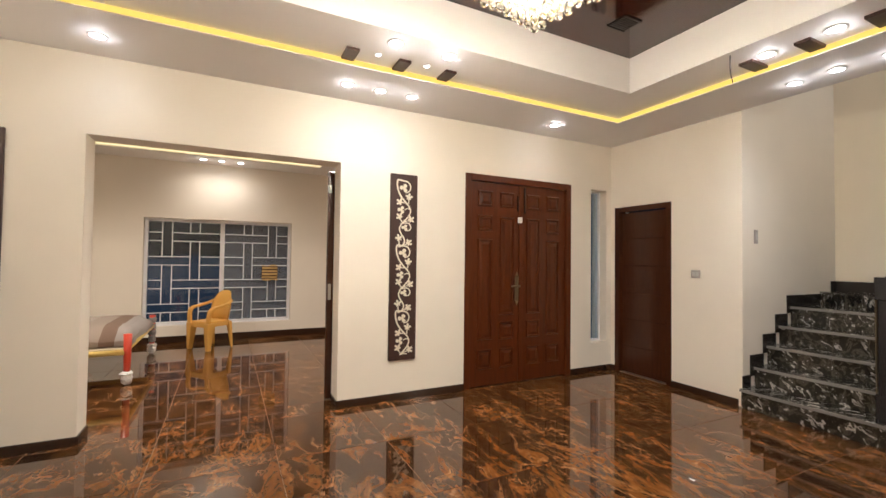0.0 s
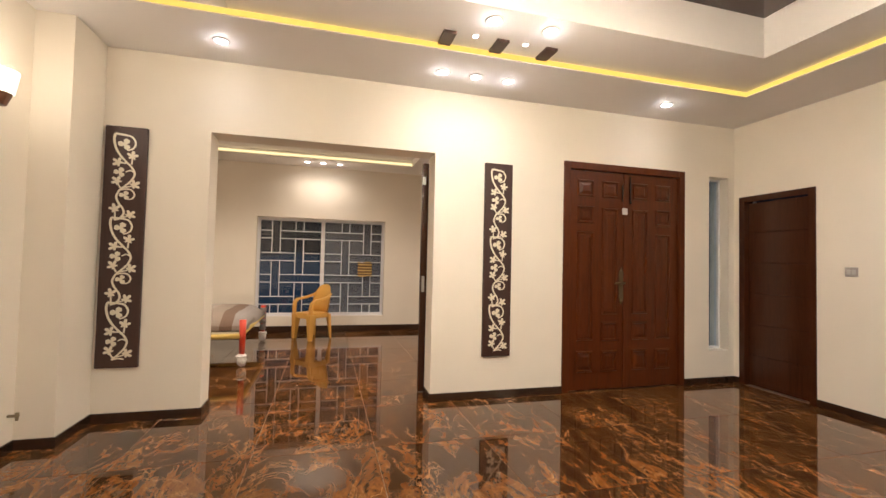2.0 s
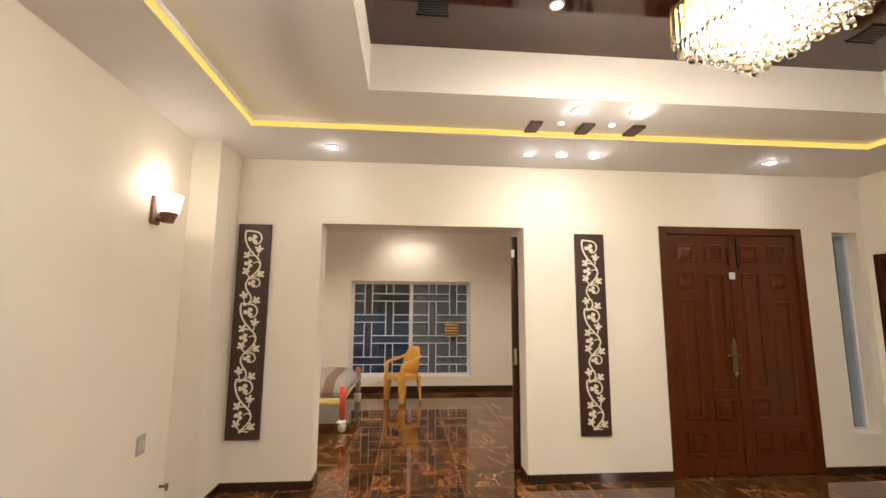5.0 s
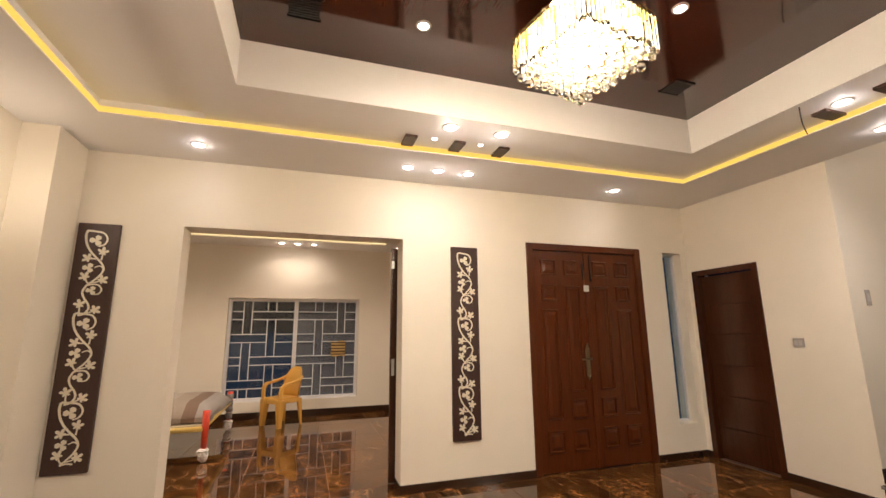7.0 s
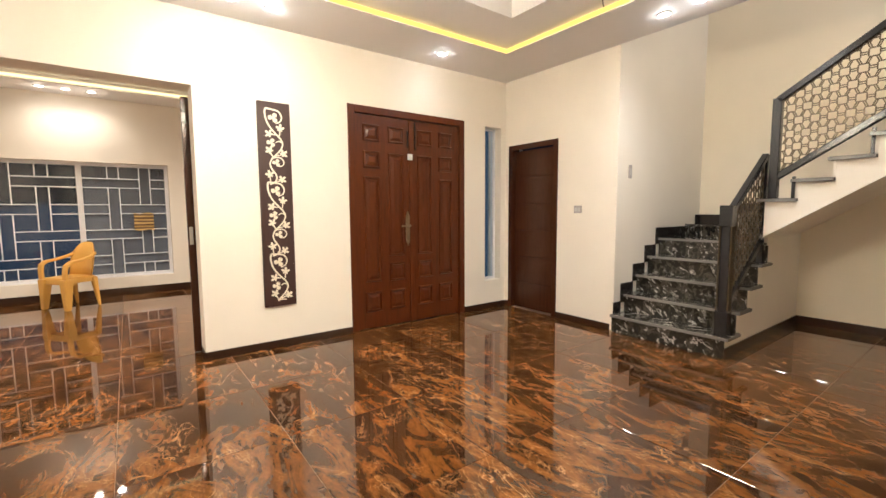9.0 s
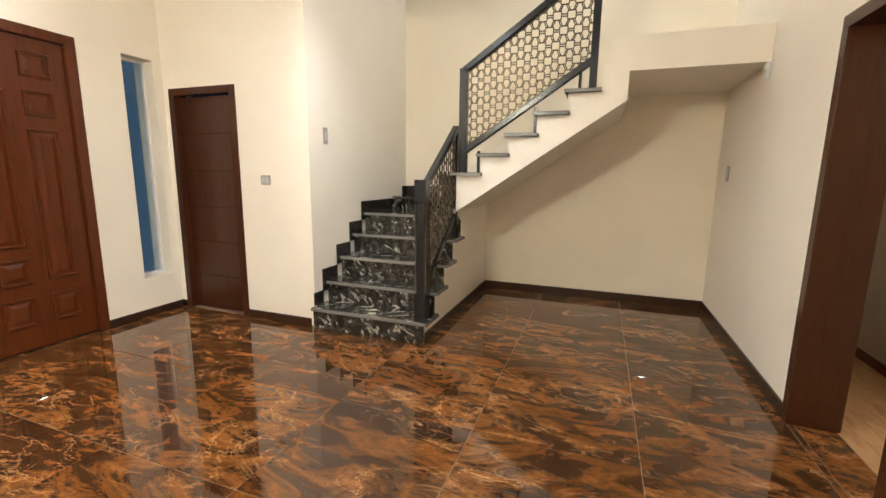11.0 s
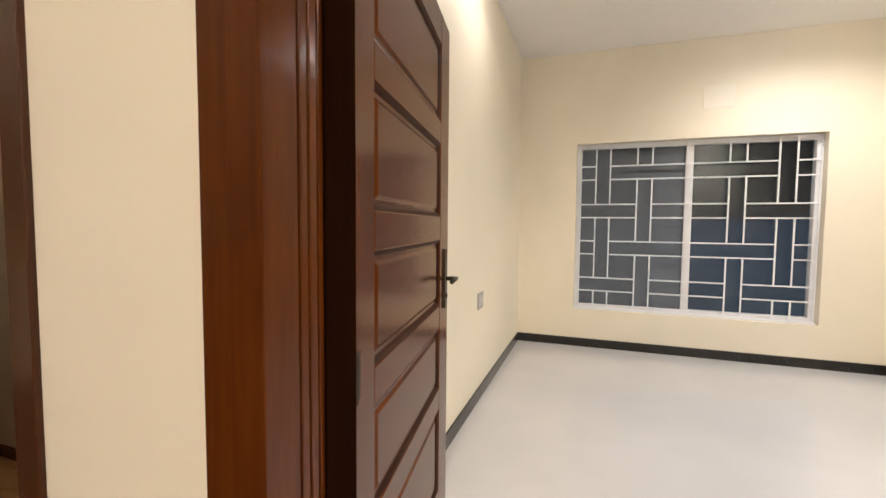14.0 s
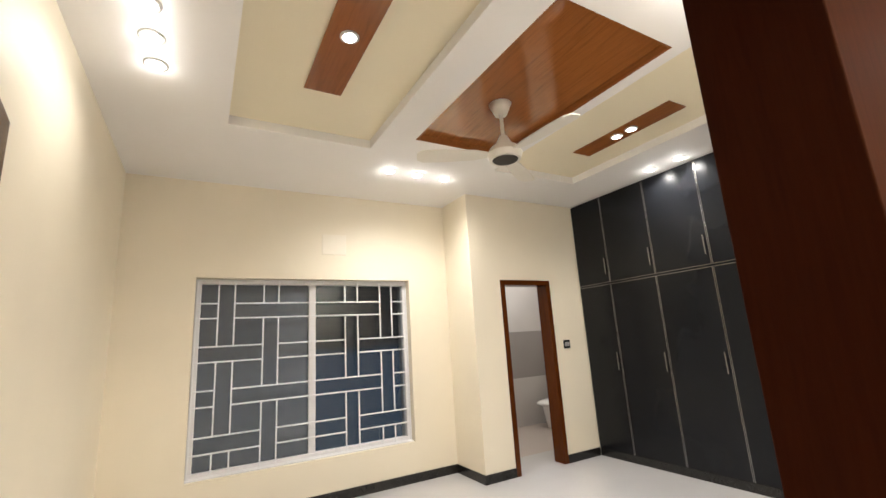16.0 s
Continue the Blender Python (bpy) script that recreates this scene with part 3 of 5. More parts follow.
def window(name, x0, x1, z0, z1, y, side, label, screen):
    """A two-pane sliding window with a basket-weave grille; side is the way towards the room along y."""
    w = thing(name, label, "window", ((x0 + x1) / 2, y, z0), kind="structure")
    hw, h = (x1 - x0) / 2, z1 - z0
    d = side

    def b(n, m, a, bev=0.0, lab=""):
        return boxpart(n, m, w, (a[0], a[1], d * a[2], d * a[3], a[4], a[5]), bev, lab)
    f = 0.05
    b("window_frame", ALU, (-hw, hw, -0.11, -0.03, 0, f), 0.004)
    b("window_frame", ALU, (-hw, hw, -0.11, -0.03, h - f, h), 0.004)
    b("window_frame", ALU, (-hw, -hw + f, -0.11, -0.03, f, h - f), 0.004)
    b("window_frame", ALU, (hw - f, hw, -0.11, -0.03, f, h - f), 0.004)
    b("mullion", ALU, (-0.035, 0.035, -0.10, -0.045, f, h - f), 0.004)
    b("window_sill", ALU, (-hw - 0.0, hw + 0.0, -0.03, 0.015, 0.0, 0.012), 0.003)
    for s in (-1, 1):
        p = b("pane", PANE, (s * 0.035 if s > 0 else -hw + f, hw - f if s > 0 else -0.035, -0.085, -0.079, f, h - f))
        p.visible_shadow = False
    # sliding insect screen over one half
    b("insect_screen", SCREEN, (0.035 if screen > 0 else -hw + f, hw - f if screen > 0 else -0.035, -0.072, -0.070, f, h - f), 0, "grey insect screen")
    for zz in (0.62, 0.42):
        b("latch", ALU, (-0.012, 0.012, -0.045, -0.030, h * zz, h * zz + 0.05), 0.003)
    # grille: doubled flat bars
    g = thing("window_grille", "white painted steel basket-weave security grille in the window", "grille", ((x0 + x1) / 2, y, z0))
    r = 0.007
    half = 0.07
    px = [-0.81, 0.81]
    qx = [-0.41, 0.41]
    az = [h - 0.305, h - 1.095]
    bz = [h - 0.705, h - 1.49]

    def bar(a):
        return boxpart("bar", GRILLE, g, (a[0], a[1], d * -0.025, d * -0.012, a[2], a[3]), 0.002)

    def vert(x, za, zb):
        for s in (-half, half):
            bar((x + s - r, x + s + r, za, zb))

    def horiz(z, xa, xb):
        for s in (-half, half):
            bar((xa, xb, z + s - r, z + s + r))
    top, bot = h - 0.02, 0.02
    for x in px:
        vert(x, bz[0] + half, top)
        vert(x, bz[1] + half, bz[0] - half)
        vert(x, bot, bz[1] - half)
    for x in qx:
        vert(x, az[0] + half, top)
        vert(x, az[1] + half, az[0] - half)
        vert(x, bot, az[1] - half)
    for z in az:
        horiz(z, -hw + 0.02, px[0] - half)
        horiz(z, px[0] + half, px[1] - half)
        horiz(z, px[1] + half, hw - 0.02)
    for z in bz:
        horiz(z, -hw + 0.02, qx[0] - half)
        horiz(z, qx[0] + half, qx[1] - half)
        horiz(z, qx[1] + half, hw - 0.02)
    bar((-hw + 0.006, -hw + 0.02, 0.006, h - 0.006))
    bar((hw - 0.02, hw - 0.006, 0.006, h - 0.006))
    bar((-hw + 0.02, hw - 0.02, 0.006, 0.02))
    bar((-hw + 0.02, hw - 0.02, h - 0.02, h - 0.006))
    return w


window("window_1", *FWIN, FY + 0.06, -1, "white sliding window with dark night glass", 1)
window("window_2", *BWIN, BS - 0.06, 1, "white sliding window with dark bluish night glass", 1)


# Glows by itself, bluish below and near black above, for the lit courtyard.
def night_backdrop(name, x0, x1, y, z0, z1):
    m = bpy.data.materials.new(name)
    m.use_nodes = True
    n, l = m.node_tree.nodes, m.node_tree.links
    n.remove(n["Principled BSDF"])
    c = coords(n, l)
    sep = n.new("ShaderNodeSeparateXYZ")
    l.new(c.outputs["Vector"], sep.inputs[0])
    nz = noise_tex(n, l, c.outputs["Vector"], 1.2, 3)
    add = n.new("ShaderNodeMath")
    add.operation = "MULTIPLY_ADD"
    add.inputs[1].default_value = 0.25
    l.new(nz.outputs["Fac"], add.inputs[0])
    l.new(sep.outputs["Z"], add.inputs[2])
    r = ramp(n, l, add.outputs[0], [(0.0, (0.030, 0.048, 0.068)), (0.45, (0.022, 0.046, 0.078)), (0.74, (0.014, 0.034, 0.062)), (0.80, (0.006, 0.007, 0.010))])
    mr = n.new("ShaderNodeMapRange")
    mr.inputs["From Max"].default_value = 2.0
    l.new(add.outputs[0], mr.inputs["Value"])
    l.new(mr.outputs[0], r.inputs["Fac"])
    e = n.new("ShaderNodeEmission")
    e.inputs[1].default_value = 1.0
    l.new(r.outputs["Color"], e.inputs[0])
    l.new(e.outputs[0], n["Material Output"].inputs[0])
    bm = bmesh.new()
    box(bm, x0, x1, y - 0.02, y + 0.02, z0, z1)
    return tagged(part("backdrop", bm, m), "glowing bluish backdrop for the dim courtyard at night", "backdrop", "", "structure")


night_backdrop("night_glow_front", -6, 7, FY + 2.2, -0.5, 5)
night_backdrop("night_glow_back", -4, 6, BS - 1.6, -0.5, 5)

# ---- doors ----


def lever(parent, x, y, z, side, away, mat=STEEL):
    """A lever handle with a long plate; side: the way out of the leaf along y, away: the way of the lever along x."""
    h = boxpart("handle_plate", mat, parent, (x - 0.022, x + 0.022, y, y + side * 0.008, z - 0.12, z + 0.12), 0.003)
    bm = bmesh.new()
    cyl(bm, (x, y + side * 0.008, z), (x, y + side * 0.05, z), 0.009, seg=10)
    cyl(bm, (x - away * 0.008, y + side * 0.05, z), (x + away * 0.11, y + side * 0.05, z), 0.008, seg=10)
    part("lever", bm, mat, h, smooth=True)
    bm = bmesh.new()
    cyl(bm, (x, y + side * 0.008, z - 0.07), (x, y + side * 0.014, z - 0.07), 0.009, seg=10)
    part("keyhole", bm, BLACK, h)


def raised(parent, mat, x0, x1, z0, z1, y, side):
    """A raised and fielded panel: a moulding ring and a sloped field."""
    bm = bmesh.new()
    m = min(0.05, (x1 - x0) * 0.22, (z1 - z0) * 0.22)
    rings = [(0, 0.0), (0.007, 0.015), (0.017, 0.015), (0.024, 0.001), (0.032, 0.001), (0.032 + m * 0.7, 0.013)]
    loops = []
    for o, p in rings:
        loops.append([bm.verts.new((xx, y + side * p, zz)) for xx, zz in ((x0 + o, z0 + o), (x1 - o, z0 + o), (x1 - o, z1 - o), (x0 + o, z1 - o))])
    for a, b_ in zip(loops, loops[1:]):
        for i in range(4):
            bm.faces.new((a[i], a[(i + 1) % 4], b_[(i + 1) % 4], b_[i]))
    bm.faces.new(loops[-1])
    bmesh.ops.recalc_face_normals(bm, faces=bm.faces)
    part("raised_panel", bm, mat, parent)


# the double front door
md = thing("door_1", "closed double front door of varnished mahogany with raised panels", "door", (MD[0], NY, 0), kind="structure")
W = MD[1] - MD[0]
H = MD[3]
boxpart("door_frame", MAHOG, md, (0, 0.075, -0.012, 0.12, 0, H), 0.004)
boxpart("door_frame", MAHOG, md, (W - 0.075, W, -0.012, 0.12, 0, H), 0.004)
boxpart("door_frame", MAHOG, md, (0.075, W - 0.075, -0.012, 0.12, H - 0.075, H), 0.004)
lw = (W - 0.15) / 2
for k in (0, 1):
    x0 = 0.075 + k * lw
    leaf = boxpart("door_leaf", MAHOG, md, (x0 + 0.002, x0 + lw - 0.002, 0.02, 0.065, 0.008, H - 0.078), 0.003)
    oc = (x0 + 0.10, x0 + 0.30) if k == 0 else (x0 + lw - 0.30, x0 + lw - 0.10)
    ic = (x0 + 0.40, x0 + 0.60) if k == 0 else (x0 + lw - 0.60, x0 + lw - 0.40)
    for cx, spans in ((oc, ((2.03, 2.21), (1.75, 1.93), (0.52, 1.66), (0.19, 0.41))), (ic, ((2.03, 2.21), (0.79, 1.92), (0.51, 0.71), (0.19, 0.41)))):
        for za, zb in spans:
            raised(leaf, MAHOG, cx[0], cx[1], za, zb, 0.02, -1)
mid = W / 2
boxpart("meeting_stile", MAHOG, md, (mid - 0.028, mid + 0.028, 0.004, 0.02, 0.008, H - 0.08), 0.006)
pl = boxpart("handle_plate", BRASS, md, (mid - 0.078, mid - 0.026, 0.008, 0.02, 0.95, 1.23), 0.006, "antique brass handle plate")
bm = bmesh.new()
cyl(bm, (mid - 0.052, 0.008, 1.12), (mid - 0.052, -0.04, 1.12), 0.011, seg=12)
cyl(bm, (mid - 0.16, -0.04, 1.12), (mid - 0.04, -0.04, 1.125), 0.010, seg=12)
part("lever", bm, BRASS, pl, smooth=True)
bm = bmesh.new()
cyl(bm, (mid - 0.052, 0.010, 1.225), (mid - 0.052, 0.010, 1.29), 0.024, 0.003, 10)
cyl(bm, (mid - 0.052, 0.010, 0.955), (mid - 0.052, 0.010, 0.895), 0.024, 0.003, 10)
part("finial", bm, BRASS, pl, smooth=True)
bm = bmesh.new()
cyl(bm, (mid - 0.045, 0.01, 2.0), (mid - 0.045, 0.01, 2.18), 0.008, seg=8)
part("bolt", bm, BLACK, md)
bm = bmesh.new()
cyl(bm, (mid + 0.055, 0.01, 2.0), (mid + 0.055, 0.01, 2.28), 0.008, seg=8)
ball(bm, (mid + 0.055, 0.006, 1.99), 0.014, 8)
part("bolt", bm, BLACK, md)
boxpart("paper_tag", PLASTIC, md, (mid - 0.05, mid + 0.015, 0.0, 0.004, 1.86, 1.93), 0, "small white paper tag")

# the narrow side window
sl = thing("window_3", "tall narrow fixed side window beside the front door", "window", ((SL[0] + SL[1]) / 2, NY + 0.14, SL[2]), kind="structure")
hw, h = (SL[1] - SL[0]) / 2, SL[3] - SL[2]
boxpart("window_frame", ALU, sl, (-hw, -hw + 0.025, -0.03, 0.03, 0, h), 0.003)
boxpart("window_frame", ALU, sl, (hw - 0.025, hw, -0.03, 0.03, 0, h), 0.003)
boxpart("window_frame", ALU, sl, (-hw + 0.025, hw - 0.025, -0.03, 0.03, 0, 0.025), 0.003)
boxpart("window_frame", ALU, sl, (-hw + 0.025, hw - 0.025, -0.03, 0.03, h - 0.025, h), 0.003)
p = boxpart("pane", SIDEPANE, sl, (-hw + 0.025, hw - 0.025, -0.003, 0.003, 0.025, h - 0.025))
p.visible_shadow = False
# Added sheet that glows in place of the bluish light outdoors.
boxpart("blue_glow_backing", glow("blue_outside_glow", (0.055, 0.085, 0.11), 1.0), sl, (-hw - 0.2, hw + 0.2, 0.20, 0.21, -0.2, h + 0.2), 0, "bluish glowing sheet standing for the light outside")

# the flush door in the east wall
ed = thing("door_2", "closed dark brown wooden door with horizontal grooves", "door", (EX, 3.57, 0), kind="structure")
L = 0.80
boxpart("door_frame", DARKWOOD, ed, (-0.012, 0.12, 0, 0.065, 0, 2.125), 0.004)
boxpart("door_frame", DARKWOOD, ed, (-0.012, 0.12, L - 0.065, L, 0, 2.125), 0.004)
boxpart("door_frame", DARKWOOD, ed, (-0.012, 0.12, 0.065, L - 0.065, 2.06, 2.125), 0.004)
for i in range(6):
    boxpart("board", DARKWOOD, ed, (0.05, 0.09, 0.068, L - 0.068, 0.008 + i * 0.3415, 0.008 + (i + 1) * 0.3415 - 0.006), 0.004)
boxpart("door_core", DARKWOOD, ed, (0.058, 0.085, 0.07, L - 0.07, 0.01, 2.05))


def cased_opening(name, label, x0, x1, h, y0, y1, cas, mat, west=0.0, west_mat=None):
    """Wooden lining and casing of a doorway in a wall from y1 (room) back to y0."""
    d = thing(name, label, "door frame", ((x0 + x1) / 2, y1, 0), kind="structure")
    hw = (x1 - x0) / 2
    dep = y0 - y1
    for s in (-1, 1):
        cuts = (0.0, 0.40, 0.54, 0.68, 1.0) if cas > 0.1 and s > 0 else (0.0, 1.0)
        for c0, c1 in zip(cuts, cuts[1:]):
            ya = 0.012 if c0 == 0 else dep * c0 - 0.0015
            yb = dep - 0.012 if c1 == 1 else dep * c1 + 0.0015
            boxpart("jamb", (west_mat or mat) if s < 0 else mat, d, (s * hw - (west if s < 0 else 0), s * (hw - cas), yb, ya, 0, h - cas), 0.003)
    boxpart("head", mat, d, (-hw - west, hw, dep - 0.012, 0.012, h - cas, h), 0.004)
    return d


cased_opening("door_3", "dark varnished wooden kitchen door frame, open", KD[0], KD[1], KD[3], SY - 0.23, SY, 0.065, DARKWOOD)
# West jamb widened and given the darker wood to stand for unlit timber.
cased_opening("door_4", "reddish varnished wooden bedroom door frame", BDO[0], BDO[1], BDO[3], SY - 0.17, SY, 0.11, REDWOOD, 0.40, SHADEJAMB)
cased_opening("door_5", "brown wooden bathroom door frame", BD[0], BD[1], BD[3], BPY - 0.15, BPY, 0.06, REDWOOD)

# Fills the hinge gap; its near-black colour is the shadow there.
structure("door_rebate", [(3.204, 3.32, SY - 0.222, SY - 0.128, 0.002, 2.088)], GAPSHADE, "bedroom door frame rebate, darkened as the shadow gap at the hinges", "trim")
# the open bedroom door leaf, framed with sunk and raised panels
bl = thing("bedroom_door", "open varnished brown bedroom door with five raised panels", "door", (3.235, SY - 0.228, 0), -81.5)
LWD, LHT, M0, M1 = 1.02, 2.09, 0.12, 0.165
SPANS = [(0.24, 0.57), (0.655, 0.895), (0.985, 1.24), (1.33, 1.605), (1.69, 1.975)]
leaf = boxpart("core", LEAFWOOD, bl, (0.02, LWD - 0.02, -0.008, 0.008, 0.03, LHT - 0.02))
for xa, xb in ((0, M0), (LWD - M1, LWD)):
    boxpart("stile", LEAFWOOD, bl, (xa, xb, -0.02, 0.02, 0.01, LHT), 0.003)
zz = 0.01
for za, zb in SPANS + [(LHT, LHT)]:
    boxpart("rail", LEAFWOOD, bl, (M0, LWD - M1, -0.0195, 0.0195, zz, za), 0.003)
    zz = zb
for za, zb in SPANS:
    for sd_ in (-1, 1):
        bm = bmesh.new()
        x0, x1 = M0 + 0.004, LWD - M1 - 0.004
        loops = []
        bm2 = bmesh.new()
        for o, p_ in ((0.0, 0.017), (0.008, 0.0145), (0.015, 0.007), (0.023, 0.007)):
            loops.append([bm.verts.new((xx, sd_ * p_, q)) for xx, q in ((x0 + o, za + o), (x1 - o, za + o), (x1 - o, zb - o), (x0 + o, zb - o))])
        for a_, b_ in zip(loops, loops[1:]):
            for i in range(4):
                bm.faces.new((a_[i], a_[(i + 1) % 4], b_[(i + 1) % 4], b_[i]))
        bmesh.ops.recalc_face_normals(bm, faces=bm.faces)
        part("moulding", bm, GROOVESHADE, bl, "panel moulding darkened with the shade of its groove")
        field = [[bm2.verts.new((xx, sd_ * p_, q)) for xx, q in ((x0 + o, za + o), (x1 - o, za + o), (x1 - o, zb - o), (x0 + o, zb - o))] for o, p_ in ((0.023, 0.007), (0.036, 0.013))]
        for i in range(4):
            bm2.faces.new((field[0][i], field[0][(i + 1) % 4], field[1][(i + 1) % 4], field[1][i]))
        bm2.faces.new(field[1])
        bmesh.ops.recalc_face_normals(bm2, faces=bm2.faces)
        part("panel", bm2, LEAFWOOD, bl)
lever(bl, LWD - 0.075, -0.02, 1.08, -1, -1, BRONZE)
lever(bl, LWD - 0.075, 0.02, 1.08, 1, -1, BRONZE)
for hz in (0.25, 1.0, 1.82):
    bm = bmesh.new()
    cyl(bm, (0, -0.022, hz - 0.05), (0, -0.022, hz + 0.05), 0.008, seg=8)
    box(bm, -0.004, 0.03, -0.0225, -0.0205, hz - 0.05, hz + 0.05)
    part("hinge", bm, BRONZE, bl)

# the sliding door of the drawing room
sd = thing("sliding_door", "dark brown wooden sliding door pushed back beside the opening", "door", (1.24, NY + 0.28, 0))
boxpart("leaf", DARKWOOD, sd, (0, 1.3, 0, 0.05, 0.01, 2.30), 0.004)
boxpart("lock_plate", STEEL, sd, (0.01, 0.04, -0.004, 0.0, 1.0, 1.16), 0.002)
boxpart("catch", PLASTIC, sd, (-0.004, 0.03, -0.012, 0.0, 2.08, 2.16), 0.002)

# ---- carved wall panels ----


def leaf_shape(bm, cx, cz, r, y, turn, lobes, broad):
    """A lobed leaf cut out of thin board: lobes are (angle, reach), with notches between them."""
    pts = []
    for (a, reach), (a2, _) in zip(lobes, lobes[1:] + [(lobes[0][0] + 360, 0)]):
        for da, k in ((-broad, 0.72), (-broad * 0.4, 0.97), (broad * 0.4, 0.97), (broad, 0.72)):
            pts.append((radians(a + da), reach * k))
        pts.append((radians((a + a2) / 2), 0.34 if a2 - a < 100 else 0.22))
    out = [(cx + math.sin(a + turn) * r * k, cz + math.cos(a + turn) * r * k) for a, k in pts]
    prism(bm, out, "y", y, y - 0.008)


IVY = [(-128, 0.62), (-62, 0.95), (0, 1.05), (62, 0.95), (128, 0.62)]
CLOVER = [(-115, 1.0), (0, 1.0), (115, 1.0)]


def ribbon(bm, pts, y, w0, w1):
    n = len(pts)
    cols = []
    for i, (x, z) in enumerate(pts):
        a, b_ = pts[max(0, i - 1)], pts[min(n - 1, i + 1)]
        d = Vector((b_[0] - a[0], b_[1] - a[1])).normalized()
        w = (w0 + (w1 - w0) * i / (n - 1)) / 2
        nx, nz = -d.y * w, d.x * w
        cols.append([bm.verts.new((x + nx, y, z + nz)), bm.verts.new((x - nx, y, z - nz)), bm.verts.new((x - nx, y - 0.006, z - nz)), bm.verts.new((x + nx, y - 0.006, z + nz))])
    for a, b_ in zip(cols, cols[1:]):
        for j in range(4):
            bm.faces.new((a[j], a[(j + 1) % 4], b_[(j + 1) % 4], b_[j]))
    bm.faces.new(cols[0])
    bm.faces.new(cols[-1][::-1])
    bmesh.ops.recalc_face_normals(bm, faces=bm.faces)


def smooth_line(pts, n=5):
    out = []
    for i in range(len(pts) - 1):
        p0, p1, p2, p3 = (Vector(pts[max(0, min(len(pts) - 1, k))]) for k in (i - 1, i, i + 1, i + 2))
        for k in range(n):
            t = k / n
            out.append(tuple(0.5 * (2 * p1 + (p2 - p0) * t + (2 * p0 - 5 * p1 + 4 * p2 - p3) * t * t + (3 * p1 - p0 - 3 * p2 + p3) * t ** 3)))
    return out + [tuple(pts[-1])]


# one repeat of the vine, in millimetres across and down from the panel's top middle
SCROLL_A = [(11, 190), (52, 171), (66, 125), (39, 80), (-15, 68), (-73, 62)]
STEM_A = [(-73, 62), (-81, 103), (-68, 171), (-36, 231), (10, 284), (49, 326), (68, 374), (47, 427), (5, 473), (-30, 506)]
CURL = [(64, 362), (36, 348), (6, 362)]
SCROLL_B = [(26, 576), (57, 571), (74, 538), (51, 503), (9, 497), (-30, 506)]
STEM_B = [(-30, 506), (-50, 556), (-35, 604), (-4, 649), (5, 689), (-20, 729), (-58, 742)]
LEAVES = [(48, 238, 0.15), (-44, 292, -0.9), (-46, 440, -0.8), (66, 463, 0.95), (-55, 660, -0.25), (46, 703, 0.8)]
TWIGS = [((48, 238), (44, 300)), ((-44, 292), (6, 292)), ((-46, 440), (-18, 496)), ((66, 463), (0, 484)), ((-55, 660), (-50, 738)), ((46, 703), (-10, 722))]
CLOVERS = [(-8, 142, 0.048), (-34, 366, 0.042), (6, 546, 0.038)]


def carved_panel(x0, x1, z0, z1):
    ob = thing("carved_panel", "tall dark brown wall panel with a cream carved vine", "wall panel", ((x0 + x1) / 2, NY, z0), group="carved panels beside the opening")
    w, h = (x1 - x0) / 2, z1 - z0
    boxpart("board", PANELWOOD, ob, (-w, w, -0.03, 0, 0, h), 0.005)
    bm = bmesh.new()
    y, k = -0.03, 0.001
    for rep_ in range(3):
        d = rep_ * 0.662
        low = h - 0.055 - d
        for line, w0, w1 in ((SCROLL_A, 0.010, 0.016), (STEM_A, 0.016, 0.012), (CURL, 0.010, 0.008), (SCROLL_B, 0.009, 0.013), (STEM_B, 0.013, 0.014)):
            pts = [(px_ * k, h - d - pz * k) for px_, pz in line if pz * k < low]
            if len(pts) > 2:
                ribbon(bm, smooth_line(pts), y, w0, w1)
        for (ax, az_), (bx_, bz_) in TWIGS:
            if bz_ * k < low:
                ribbon(bm, [(ax * k, h - d - az_ * k), ((ax * 0.6 + bx_ * 0.4) * k, h - d - (az_ * 0.4 + bz_ * 0.6) * k), (bx_ * k, h - d - bz_ * k)], y, 0.008, 0.011)
        for px_, pz, turn in LEAVES:
            if pz * k < low:
                leaf_shape(bm, px_ * k, h - d - pz * k, 0.046, y, turn, IVY, 20)
        for px_, pz, size in CLOVERS:
            if pz * k < low:
                leaf_shape(bm, px_ * k, h - d - pz * k, size, y, 0.5, CLOVER, 40)
    part("carved_vine", bm, VINE, ob, "cream painted carved vine with leaves")


carved_panel(-1.375, -1.083, 0.42, 2.315)
carved_panel(1.795, 2.085, 0.40, 2.285)

# ---- stairs ----
SKIRTST = paint("dark_polished_stair_skirting", (0.022, 0.018, 0.016), 0.15, 0.3)
FX0, GO, RI = 4.88, 0.2325, 0.193
SY0 = 1.745


def slab(parent, name, dims, mat=STONE, bevel=0.007):
    return boxpart(name, mat, parent, dims, bevel)


